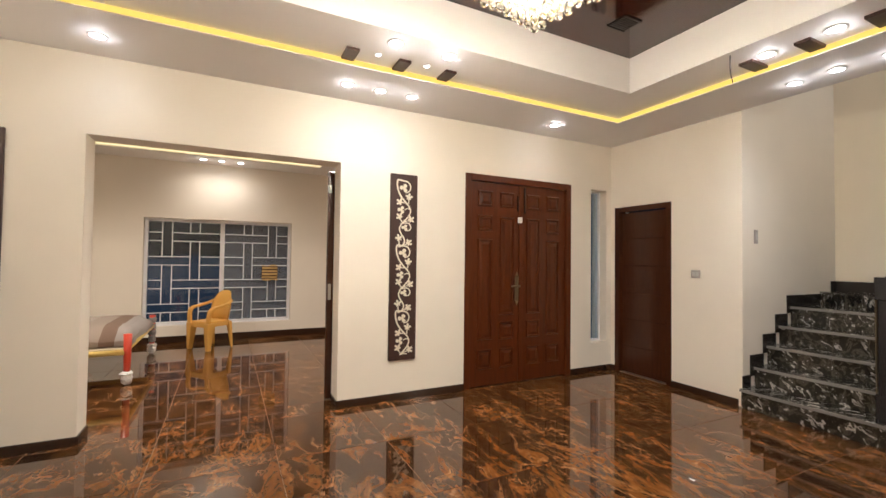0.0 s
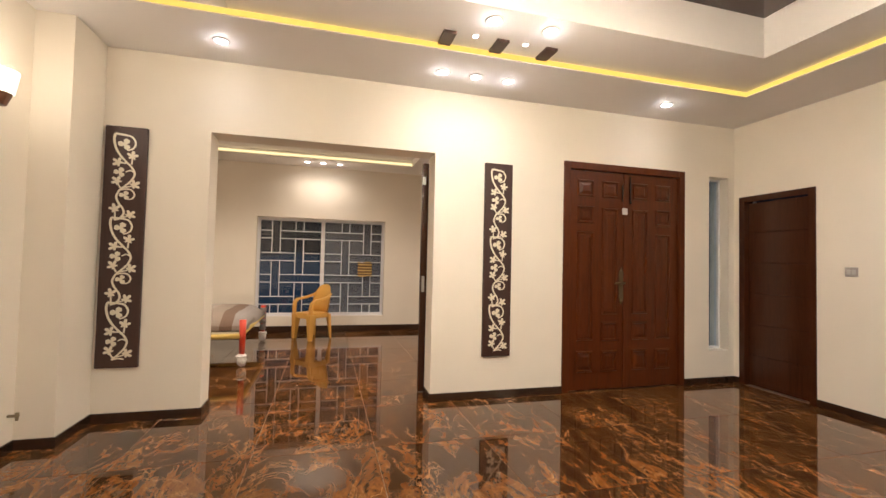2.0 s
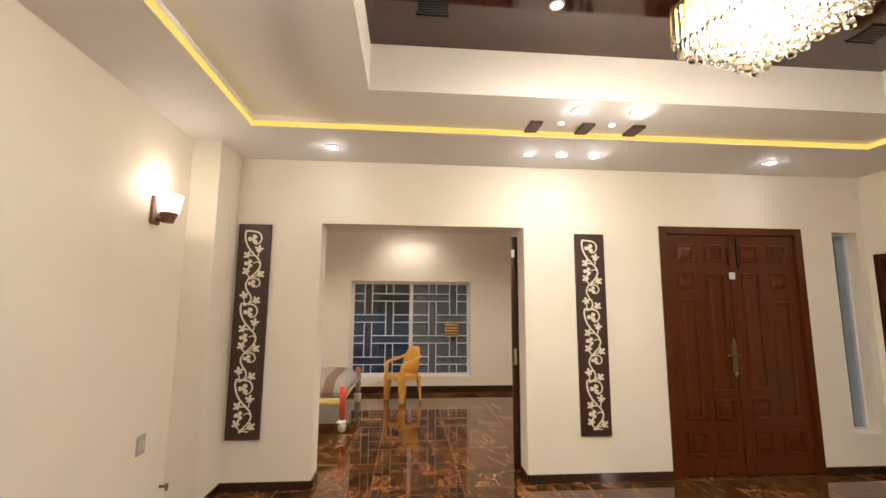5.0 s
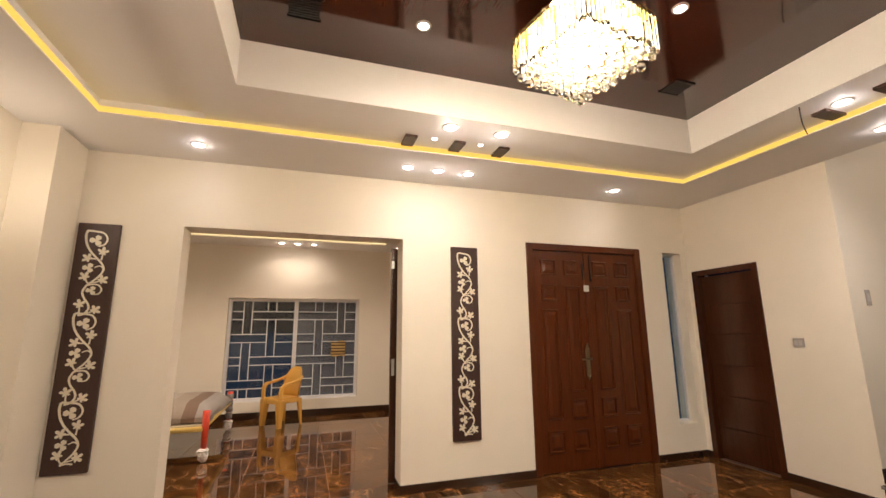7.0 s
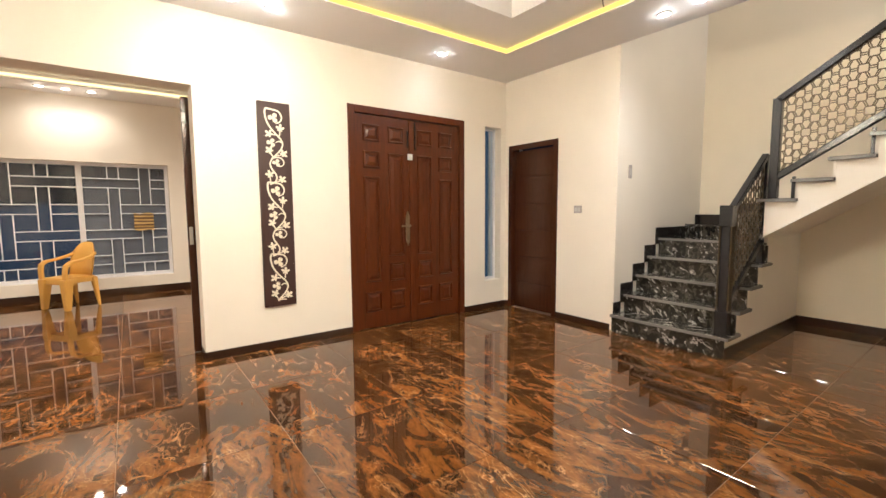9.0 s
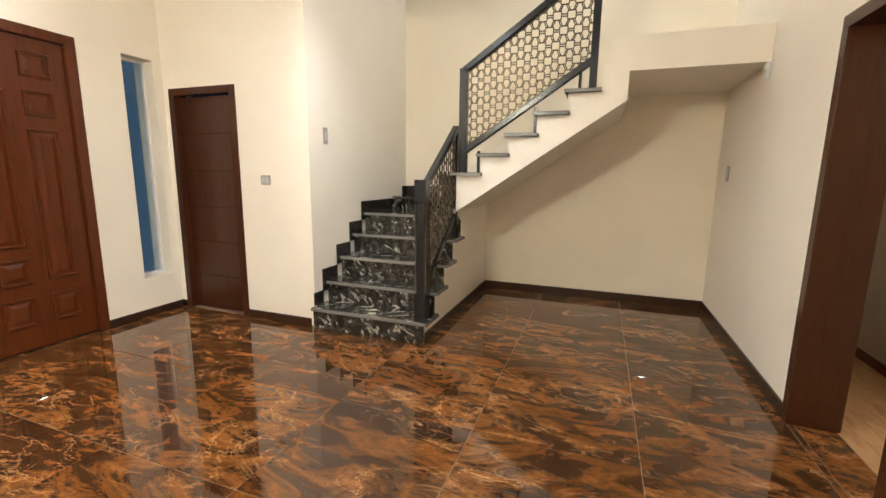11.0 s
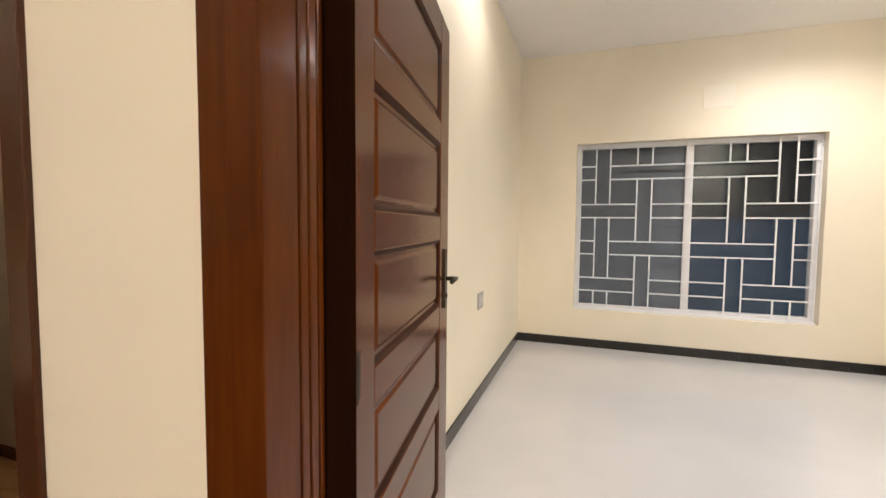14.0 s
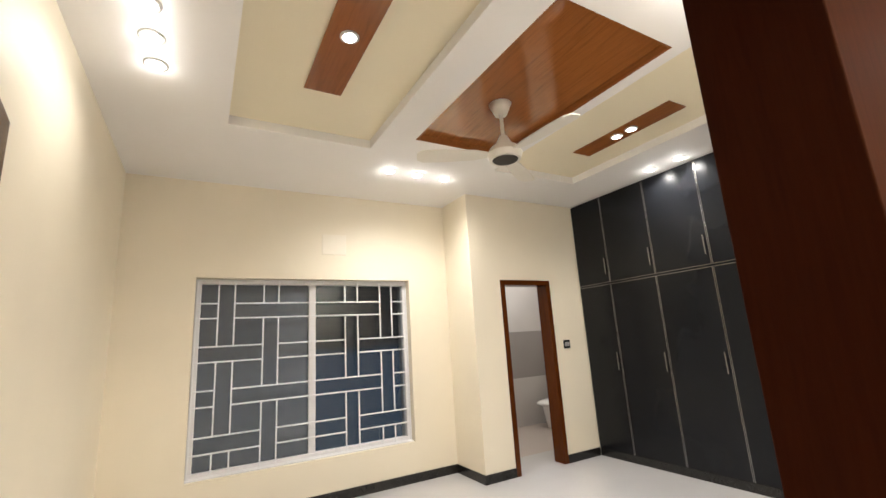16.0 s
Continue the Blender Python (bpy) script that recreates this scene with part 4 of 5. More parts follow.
stair = thing("staircase", "black marble winding staircase with cream plastered side", "staircase", (FX0, SY0, 0))
ox, oy = FX0, SY0
N1 = 5
for i in range(N1):
    x0 = FX0 + i * GO
    x1 = x0 + GO if i < N1 - 1 else 6.5
    slab(stair, "riser", (x0 - ox, x0 - ox + 0.02, 0.0, SWY - oy - 0.003, i * RI, (i + 1) * RI - 0.032), STONE, 0.002)
    if i < N1 - 1:
        slab(stair, "tread", (x0 - ox - 0.03, x1 - ox + 0.018, -0.04, SWY - oy - 0.003, (i + 1) * RI - 0.032, (i + 1) * RI), STONE, 0.010)
        slab(stair, "nosing_glint", (x0 - ox - 0.034, x0 - ox - 0.030, -0.04, SWY - oy - 0.003, (i + 1) * RI - 0.030, (i + 1) * RI - 0.004), NOSEGLINT, 0.001)
        slab(stair, "nosing_glint", (x0 - ox - 0.03, x1 - ox + 0.016, -0.044, -0.040, (i + 1) * RI - 0.030, (i + 1) * RI - 0.004), NOSEGLINT, 0.001)
    else:
        slab(stair, "nosing_glint", (x0 - ox - 0.034, x0 - ox - 0.030, 0.0, SWY - oy - 0.003, (i + 1) * RI - 0.030, (i + 1) * RI - 0.004), NOSEGLINT, 0.001)
    slab(stair, "stair_skirting", (x0 - ox - (0.08 if i else -0.02), x1 - ox - 0.082, SWY - oy - 0.014, SWY - oy - 0.002, i * RI + (0.116 if i > 1 else 0.10) if i else RI, (i + 1) * RI + 0.115), SKIRTST, 0.001)
slab(stair, "stair_skirting", (6.5 - ox - 0.082, 6.71 - ox, SWY - oy - 0.014, SWY - oy - 0.002, N1 * RI, N1 * RI + 0.115), SKIRTST, 0.002)
slab(stair, "stair_skirting", (6.71 - ox, BX - ox - 0.001, SWY - oy - 0.014, SWY - oy - 0.002, N1 * RI, N1 * RI + 0.255), SKIRTST, 0.002)
slab(stair, "stair_skirting", (BX - ox - 0.014, BX - ox - 0.002, 0.62, SWY - oy - 0.015, N1 * RI + 0.13, N1 * RI + 0.255), SKIRTST, 0.002)
slab(stair, "stair_skirting", (BX - ox - 0.014, BX - ox - 0.002, 0.03, 0.62, N1 * RI + 0.27, N1 * RI + 0.395), SKIRTST, 0.002)
# winding treads in the corner
slab(stair, "winder_face", (5.80 - ox, BX - ox - 0.003, 0.0, 0.029, N1 * RI - 0.033, 1.03), CREAM, 0.0)
PIV = (5.70 - ox, 0.0)
WX5 = FX0 + 4 * GO - 0.03 - ox
for pts, z in (([(WX5, 0.03), (WX5, SWY - oy - 0.003), (6.5 - ox, SWY - oy - 0.003), (5.95 - ox, 0.03)], N1 * RI),
               ([PIV, (6.45 - ox, SWY - oy - 0.003), (BX - ox - 0.002, SWY - oy - 0.003), (BX - ox - 0.002, 0.58)], N1 * RI + 0.14),
               ([PIV, (BX - ox - 0.002, 0.60), (BX - ox - 0.002, 0.0)], N1 * RI + 0.28)):
    bm = bmesh.new()
    prism(bm, pts, "z", z - (0.032 if z < 1 else 0.14), z)
    part("winder_tread", bm, STONE, stair)
bm = bmesh.new()
pts = [(FX0 + 0.02, 0.0)]
for i in range(N1):
    pts += [(FX0 + 0.02 + i * GO, (i + 1) * RI - 0.033), (FX0 + 0.02 + (i + 1) * GO if i < N1 - 1 else BX - 0.002, (i + 1) * RI - 0.033)]
pts.append((BX - 0.002, 0.0))
prism(bm, [(a_ - ox, b_) for a_, b_ in pts], "y", 0.0, SWY - oy - 0.004)
part("side_wall", bm, CREAM, stair, "cream plastered side of the lower flight")
# upper flight, rising to the south along the back wall
UX, UGO, URI = 5.66, 0.245, 0.17
UY0, UZ1, NU = 1.765, 1.385, 5
for i in range(NU):
    z = UZ1 + i * URI
    y1, y0 = UY0 - i * UGO, UY0 - (i + 1) * UGO
    slab(stair, "tread", (UX - 0.045 - ox, BX - ox - 0.002, y0 - oy - 0.015, y1 - oy + 0.03, z - 0.032, z), STONE, 0.008)
    slab(stair, "nosing_glint", (UX - 0.049 - ox, UX - 0.045 - ox, y0 - oy - 0.015, y1 - oy + 0.03, z - 0.030, z - 0.004), NOSEGLINT, 0.001)
    slab(stair, "riser", (UX + 0.003 - ox, BX - ox - 0.002, y1 - oy - 0.02, y1 - oy, z - URI, z - 0.033), CREAM if i else STONE, 0.001)
yend, zl = UY0 - NU * UGO - 0.021, UZ1 + NU * URI
bm = bmesh.new()
for pts in ([(yend, zl), (0.46, zl), (0.46, 2.44), (SY + 0.002, 2.44), (SY + 0.002, 2.18), (0.33, 2.18), (0.33, 1.96), (yend, 1.96 - (yend - 0.33) * 0.665)],):
    prism(bm, [(a_ - oy, b_) for a_, b_ in pts], "x", UX - ox, BX - ox - 0.003)
for i in range(NU):
    z = UZ1 + i * URI - 0.033
    y1, y0 = UY0 - i * UGO - 0.021, UY0 - (i + 1) * UGO - 0.021
    low = lambda yy: 1.96 - (yy - 0.33) * 0.665
    prism(bm, [(y1 - oy, low(y1)), (y1 - oy, z), (y0 - oy, z), (y0 - oy, low(y0))], "x", UX - ox, BX - ox - 0.003)
bmesh.ops.remove_doubles(bm, verts=bm.verts, dist=0.0005)
part("stringer", bm, CREAM, stair, "cream plastered stringer and soffit of the upper flight")


# rail with lattice
rail = thing("stair_railing", "black steel stair railing with gold-black geometric lattice panels", "railing", (5.0, 1.80, RI))
LAT = material("dark_bronze_lattice_metal", (0.10, 0.072, 0.036), 0.35, 0.6)[0]


def post(x, y, z0, z1, w=0.05):
    boxpart("post", BLACK, rail, (x - w / 2 - 5.0, x + w / 2 - 5.0, y - w / 2 - 1.80, y + w / 2 - 1.80, z0 - RI, z1 - RI), 0.004)


def bar_between(a, b_, w, h, name="rail_bar", mat=None):
    a, b_ = Vector(a) - Vector((5.0, 1.80, RI)), Vector(b_) - Vector((5.0, 1.80, RI))
    d = b_ - a
    side = d.cross(Vector((0, 0, 1))).normalized() * w / 2
    up = side.cross(d).normalized() * h / 2
    bm = bmesh.new()
    vs = [bm.verts.new(p + s * side + u * up) for p in (a, b_) for s, u in ((-1, -1), (1, -1), (1, 1), (-1, 1))]
    bm.faces.new(vs[:4][::-1])
    bm.faces.new(vs[4:])
    for i in range(4):
        bm.faces.new((vs[i], vs[(i + 1) % 4], vs[4 + (i + 1) % 4], vs[4 + i]))
    bmesh.ops.bevel(bm, geom=list(bm.edges), offset=min(w, h) * 0.15, segments=1, affect="EDGES")
    bmesh.ops.recalc_face_normals(bm, faces=bm.faces)
    return part(name, bm, mat or BLACK, rail)


def lattice(p0, p1, q0, q1, cell):
    """A pierced panel between a lower edge p0-p1 and an upper edge q0-q1 (both upright above each other)."""
    o = Vector((5.0, 1.80, RI))
    p0, p1, q0, q1 = (Vector(v) - o for v in (p0, p1, q0, q1))
    run = (Vector((p1.x, p1.y, 0)) - Vector((p0.x, p0.y, 0)))
    Lr = run.length
    e = run.normalized()
    nrm = e.cross(Vector((0, 0, 1))) * 0.005
    bm = bmesh.new()

    def lim(s):
        t = s / Lr
        return p0.z + (p1.z - p0.z) * t, q0.z + (q1.z - q0.z) * t

    def seg(a, b_):
        # clip the segment by sampling
        n = 8
        ok = []
        for i in range(n + 1):
            t = i / n
            s, z = a[0] + (b_[0] - a[0]) * t, a[1] + (b_[1] - a[1]) * t
            if 0 <= s <= Lr:
                lo, hi = lim(s)
                if lo <= z <= hi:
                    ok.append(t)
        if len(ok) < 2:
            return
        a, b_ = [(a[0] + (b_[0] - a[0]) * t, a[1] + (b_[1] - a[1]) * t) for t in (min(ok), max(ok))]
        d = Vector((b_[0] - a[0], b_[1] - a[1]))
        nn = Vector((-d.y, d.x)).normalized() * 0.0045
        vs = []
        for k in (-1, 1):
            for pt, sg in ((a, 1), (b_, 1), (b_, -1), (a, -1)):
                s, z = pt[0] + nn.x * sg, pt[1] + nn.y * sg
                vs.append(bm.verts.new(Vector((p0.x, p0.y, 0)) + e * s + Vector((0, 0, z)) + nrm * k))
        bm.faces.new(vs[:4])
        bm.faces.new(vs[4:][::-1])
        for i in range(4):
            bm.faces.new((vs[i], vs[4 + i], vs[4 + (i + 1) % 4], vs[(i + 1) % 4]))
    zmin = min(p0.z, p1.z)
    zmax = max(q0.z, q1.z)
    ni, nj = int(Lr / cell) + 2, int((zmax - zmin) / cell) + 2
    c = cell
    for i in range(-1, ni):
        for j in range(-1, nj):
            x, z = i * c, zmin + j * c
            x += 0.5 * c * (j % 2)
            q = 0.29 * c
            o = 0.07 * c
            # a square with nipped corners, tied by paired bars sideways and crossed bars upwards
            ring = [(x - q + o, z - q), (x + q - o, z - q), (x + q, z - q + o), (x + q, z + q - o), (x + q - o, z + q), (x - q + o, z + q), (x - q, z + q - o), (x - q, z - q + o)]
            for k in range(8):
                seg(ring[k], ring[(k + 1) % 8])
            for d_ in (-0.075 * c, 0.075 * c):
                seg((x + q, z + d_), (x + c - q, z + d_))
            for s_ in (-1, 1):
                for d_ in (-0.06 * c, 0.06 * c):
                    seg((x + s_ * 0.16 * c + d_, z + q), (x + s_ * 0.34 * c + d_, z + c - q))
    bmesh.ops.recalc_face_normals(bm, faces=bm.faces)
    part("lattice_panel", bm, LAT, rail, "bronze pierced lattice panel")


RY = 1.80
post(4.985, RY, RI, 0.40, 0.10)
post(4.985, RY, 1.14, 1.32, 0.10)
post(4.985, RY, 0.40, 1.14, 0.07)
for sgn in (-1, 1):
    lattice((4.945, RY + sgn * 0.045, 0.40), (5.025, RY + sgn * 0.045, 0.40), (4.945, RY + sgn * 0.045, 1.14), (5.025, RY + sgn * 0.045, 1.14), 0.04)
post(5.80, RY, 0.90 - 0.18, 1.80, 0.05)
bar_between((5.0, RY, 1.24), (5.80, RY, 1.80), 0.06, 0.05, "handrail")
bar_between((5.0, RY, 0.40), (5.80, RY, 1.02), 0.05, 0.06)
lattice((5.05, RY, 0.50), (5.78, RY, 1.0), (5.05, RY, 1.24), (5.78, RY, 1.75), 0.115)
RX = 5.71
post(RX, 1.70, 1.32, 2.30, 0.07)
post(RX, 0.60, 2.06, 3.02, 0.06)
bar_between((RX, 1.70, 2.28), (RX, 0.60, 3.02), 0.07, 0.06, "handrail")
bar_between((RX, 1.70, 1.57), (RX, 0.60, 2.30), 0.05, 0.06)
lattice((RX, 1.66, 1.62), (RX, 0.62, 2.31), (RX, 1.66, 2.28), (RX, 0.62, 2.98), 0.115)
for y_, z_ in ((1.55, 1.36), (1.05, 1.72), (0.70, 2.06)):
    post(RX, y_, z_, z_ + 0.22, 0.025)

# ---- chandelier ----
ch = thing("chandelier", "lit square crystal chandelier with hanging glass prisms", "chandelier", (1.66, 1.95, DARK_Z), 12)
CHW, CHD = 0.245, 0.245
ZT, ZB = -0.38, -0.62
bm = bmesh.new()
box(bm, -0.075, 0.075, -0.075, 0.075, -0.02, 0.0, 0.005)
for a, b_ in ((-0.1, -0.1), (0.1, -0.1), (0.1, 0.1), (-0.1, 0.1)):
    cyl(bm, (a * 0.5, b_ * 0.5, -0.015), (a, b_, ZT), 0.0025, seg=8)
part("ceiling_plate", bm, BRONZE, ch, "dark bronze ceiling plate and rods")
bm = bmesh.new()
for d in ((-CHW, CHW, -CHD, -CHD + 0.02), (-CHW, CHW, CHD - 0.02, CHD), (-CHW, -CHW + 0.02, -CHD, CHD), (CHW - 0.02, CHW, -CHD, CHD)):
    box(bm, *d, ZT - 0.03, ZT)
box(bm, -CHW, CHW, -CHD, CHD, ZT - 0.006, ZT - 0.001)
part("frame", bm, GOLD, ch, "gold square frame")
rng = random.Random(3)
bm = bmesh.new()
cyl(bm, (0, 0, 0.02), (0, 0, 0.20), 0.013, 0.011, 6)
cyl(bm, (0, 0, 0.0), (0, 0, 0.02), 0.003, 0.013, 6)
PRISM = mesh("crystal_prism", bm, CRYSTAL)
bm = bmesh.new()
ball(bm, (0, 0, 0), 0.022, 8)
BEAD = mesh("crystal_bead", bm, CRYSTAL)
bm = bmesh.new()
cyl(bm, (0, 0, -0.13), (0, 0, 0), 0.03, seg=10)
TUBE = mesh("lamp_tube", bm, CRYSTALGLOW)


def hang(name, data, x, y, z):
    ob = new(name, data)
    ob.parent = ch
    ob.location = (x, y, z)


n = 17
for i in range(n):
    for s in (-1, 1):
        for along in (0, 1):
            u = -CHW + 2 * CHW * (i + 0.5) / n
            x, y = (u, s * CHD) if along else (s * CHW, u)
            hang("crystal_prism", PRISM, x, y, ZB + rng.uniform(0, 0.03))
for i in range(9):
    for j in range(9):
        hang("crystal_bead", BEAD, -CHW + 2 * CHW * (i + 0.5) / 9, -CHD + 2 * CHD * (j + 0.5) / 9, ZB - 0.02 + rng.uniform(0, 0.03))
for i in range(4):
    for j in range(4):
        hang("lamp_tube", TUBE, (i - 1.5) * 0.115, (j - 1.5) * 0.115, ZT - 0.03)

# ---- wall lamp, plates ----
sc = thing("wall_lamp", "lit wall lamp with frosted shade and brown metal bracket", "wall lamp", (WX, 3.55, 2.22))
bm = bmesh.new()
box(bm, 0, 0.02, -0.05, 0.05, -0.08, 0.12, 0.006)
cyl(bm, (0.0, 0, -0.05), (0.10, 0, -0.05), 0.012, seg=10)
cyl(bm, (0.10, 0, -0.07), (0.10, 0, 0.0), 0.035, 0.06, 16)
part("bracket", bm, wood("brown_lamp_bracket", (0.1, 0.04, 0.02), (0.2, 0.09, 0.05), 0.35, coat=0), sc, "brown metal bracket")
bm = bmesh.new()
cyl(bm, (0.10, 0, 0.0), (0.10, 0, 0.13), 0.065, 0.085, 18)
part("shade", bm, glow("lit_frosted_shade", (1.0, 0.86, 0.66), 6.0), sc, "lit frosted glass shade", True)


def plate(at, normal, w, h, mat, label, name="switch_plate", rockers=2):
    turn = {"-x": -90, "x": 90, "y": 180, "-y": 0}[normal]
    ob = thing(name, label, "switch plate", at, turn, "switch plates")
    boxpart("plate", mat, ob, (-w / 2, w / 2, -0.010, 0, -h / 2, h / 2), 0.003)
    for i in range(rockers):
        a = -w / 2 + 0.012 + i * (w - 0.024) / rockers
        boxpart("rocker", GREYRK if mat is GREYPL else GREYPL, ob, (a + 0.003, a + (w - 0.024) / rockers - 0.003, -0.013, -0.009, -h * 0.25, h * 0.25), 0.002)


plate((EX, 3.28, 1.295), "-x", 0.10, 0.085, GREYPL, "grey two-gang light switch plate on the wall")
plate((5.145, SWY - 0.002, 1.69), "-y", 0.06, 0.14, GREYPL, "grey narrow light switch plate beside the stairs", rockers=1)
plate((WX, 3.65, 0.62), "x", 0.09, 0.13, GREYPL, "grey socket plate low on the wall", "socket_plate")
plate((6.45, SY, 1.40), "y", 0.07, 0.14, GREYPL, "cream switch plate under the stairs", rockers=1)
plate((BE, -3.17, 0.74), "-x", 0.15, 0.12, GREYPL, "grey socket plate on the bedroom wall", "socket_plate")
plate((-1.02, BPY, 1.32), "y", 0.10, 0.10, BLACKCAB, "dark switch plate beside the bathroom door")
vent = thing("access_cover", "pale square blanking plate on the bedroom wall", "wall plate", (1.68, BS, 2.54), 180)
boxpart("plate", paint("off_white_plate", (0.85, 0.785, 0.66), 0.45, 0.02), vent, (-0.13, 0.13, -0.008, 0, -0.11, 0.11), 0.002)
tap = thing("water_tap", "small brass tap stub low on the wall", "tap", (WX, 3.945, 0.24))
bm = bmesh.new()
cyl(bm, (0, 0, 0), (0.06, 0, 0), 0.010, seg=10)
cyl(bm, (0.05, 0, 0.02), (0.05, 0, -0.03), 0.012, 0.009, 10)
part("tap_body", bm, BRASS, tap, smooth=True)
bell = thing("door_bell", "small white plastic bell box high on the wall", "bell", (5.69, SY, 2.12), 180)
boxpart("case", PLASTIC, bell, (-0.04, 0.04, -0.03, 0, -0.06, 0.06), 0.006)

# ---- wardrobe ----
wr = thing("wardrobe", "black laminate built-in wardrobe with steel edge strips, closed", "wardrobe", (WRX, BPY, 0))
DEP, WTOP = 0.62, BED_Z - 0.005
boxpart("body", BLACKCAB, wr, (-DEP, -0.022, 0.012, 3.3, 0.0, WTOP), 0.0)
boxpart("plinth", BSKIRT, wr, (-0.022, -0.004, 0.012, 3.3, 0.0, 0.085), 0.002)
EDGES = [0.014, 0.495, 1.095, 1.695, 2.295, 2.895]
for y0, yn in zip(EDGES, EDGES[1:]):
    DW = yn - y0
    for za, zb, hz in ((0.09, 2.0, 1.1), (2.02, WTOP - 0.02, 2.22)):
        dr_ = boxpart("door", BLACKCAB, wr, (-0.02, 0.0, y0 + 0.002, y0 + DW - 0.002, za, zb), 0.002)
        for e_ in (y0 + 0.003, y0 + DW - 0.010):
            boxpart("edge_strip", CHROME, dr_, (0.0, 0.003, e_, e_ + 0.007, za, zb), 0.001, "steel edge strip")
        boxpart("edge_strip", CHROME, dr_, (0.0, 0.003, y0 + 0.011, y0 + DW - 0.011, zb - 0.007 if za < 1 else za, zb if za < 1 else za + 0.007), 0.001, "steel edge strip")
        boxpart("handle", CHROME, dr_, (0.012, 0.024, y0 + DW - 0.04, y0 + DW - 0.026, hz - 0.10, hz + 0.10), 0.003, "slim steel pull handle")

# ---- bedroom ceiling boards and fan ----


def ceiling_board(name, label, x0, x1, y0, y1, z):
    ob = thing(name, label, "ceiling panel", ((x0 + x1) / 2, (y0 + y1) / 2, z))
    boxpart("board", ORANGEWOOD, ob, (-(x1 - x0) / 2, (x1 - x0) / 2, -(y1 - y0) / 2, (y1 - y0) / 2, -0.012, -0.002), 0.002)
    return ob


ceiling_board("ceiling_board", "orange-brown veneer strip in the ceiling tray", 2.13, 2.38, -3.05, -1.8, RZ - 0.006)
ceiling_board("ceiling_board", "orange-brown veneer strip in the ceiling tray", -0.40, -0.18, -3.12, -2.12, RZ - 0.006)
cb = ceiling_board("ceiling_panel", "large orange-brown glossy veneer panel above the fan", WP[0] + 0.002, WP[1] - 0.002, WP[2] + 0.002, WP[3] - 0.002, BED_Z + 0.07)
cw, cl = (WP[1] - WP[0]) / 2, (WP[3] - WP[2]) / 2
for d in ((-cw, -cw + 0.012, -cl, cl), (cw - 0.012, cw, -cl, cl), (-cw + 0.012, cw - 0.012, -cl, -cl + 0.012), (-cw + 0.012, cw - 0.012, cl - 0.012, cl)):
    boxpart("edge_board", ORANGEWOOD, cb, (d[0] * 0.997, d[1] * 0.997, d[2] * 0.997, d[3] * 0.997, -0.069, -0.012), 0.001)
for x_, y_ in ((2.25, -2.45), (-0.29, -2.55), (-0.29, -2.7)):
    downlight(x_, y_, RZ - 0.018, 0.04)

FANW = paint("cream_enamel", (0.78, 0.74, 0.66), 0.3, 0.02)
fan = thing("ceiling_fan", "white three-blade ceiling fan at rest under the panel", "ceiling fan", (1.03, -2.68, BED_Z + 0.055), 0)
bm = bmesh.new()
cyl(bm, (0, 0, -0.09), (0, 0, -0.002), 0.045, 0.085, 20)
part("canopy", bm, FANW, fan, smooth=True)
bm = bmesh.new()
cyl(bm, (0, 0, -0.33), (0, 0, -0.08), 0.014, seg=12)
part("rod", bm, FANW, fan, smooth=True)
bm = bmesh.new()
cyl(bm, (0, 0, -0.35), (0, 0, -0.26), 0.075, 0.03, 20)
cyl(bm, (0, 0, -0.40), (0, 0, -0.35), 0.13, 0.10, 28)
cyl(bm, (0, 0, -0.445), (0, 0, -0.40), 0.115, 0.13, 28)
part("motor", bm, FANW, fan, smooth=False)
bm = bmesh.new()
cyl(bm, (0, 0, -0.452), (0, 0, -0.444), 0.085, 0.095, 24)
part("badge", bm, material("dark_fan_badge", (0.03, 0.025, 0.02), 0.4)[0], fan, "dark round base cap")
for k in range(3):
    a = radians(95 + 120 * k)
    bm = bmesh.new()
    pts = []
    for u, w in ((0.12, 0.03), (0.22, 0.06), (0.45, 0.075), (0.6, 0.072), (0.64, 0.04)):
        pts.append((u, w))
    out = pts + [(u, -w) for u, w in reversed(pts)]
    prism(bm, out, "z", -0.405, -0.397)
    bmesh.ops.rotate(bm, verts=bm.verts, cent=(0, 0, -0.40), matrix=Matrix.Rotation(radians(10), 3, "X"))
    bmesh.ops.rotate(bm, verts=bm.verts, cent=(0, 0, 0), matrix=Matrix.Rotation(a, 3, "Z"))
    part("blade", bm, FANW, fan)

# ---- bathroom and kitchen things in view ----
wc = thing("toilet", "white ceramic toilet seen through the bathroom door", "toilet", (-2.12, -5.9, 0))
bm = bmesh.new()
cyl(bm, (0, 0, 0), (0, 0, 0.38), 0.13, 0.19, 20)
ball(bm, (0.04, 0, 0.38), 0.22, 20, (1.2, 0.9, 0.25))
box(bm, -0.35, -0.17, -0.2, 0.2, 0.36, 0.8, 0.02)
part("bowl", bm, CERAMIC, wc, smooth=True)
kc = thing("tall_cabinet", "tall grey laminate kitchen cabinet on a wooden plinth", "cabinet", (5.47, -1.45, 0))
boxpart("body", GREYCAB, kc, (-0.42, 0.5, -0.55, 0, 0.10, 2.3), 0.003)
bm = bmesh.new()
cyl(bm, (-0.39, 0.035, 1.06), (-0.39, 0.035, 1.42), 0.016, seg=14)
box(bm, -0.403, -0.377, 0.0, 0.035, 1.38, 1.40)
box(bm, -0.403, -0.377, 0.0, 0.035, 1.08, 1.10)
part("handle", bm, STEEL, kc, "pale steel handle")
boxpart("plinth", REDWOOD, kc, (-0.42, 0.5, -0.5, -0.03, 0, 0.10), 0.003)

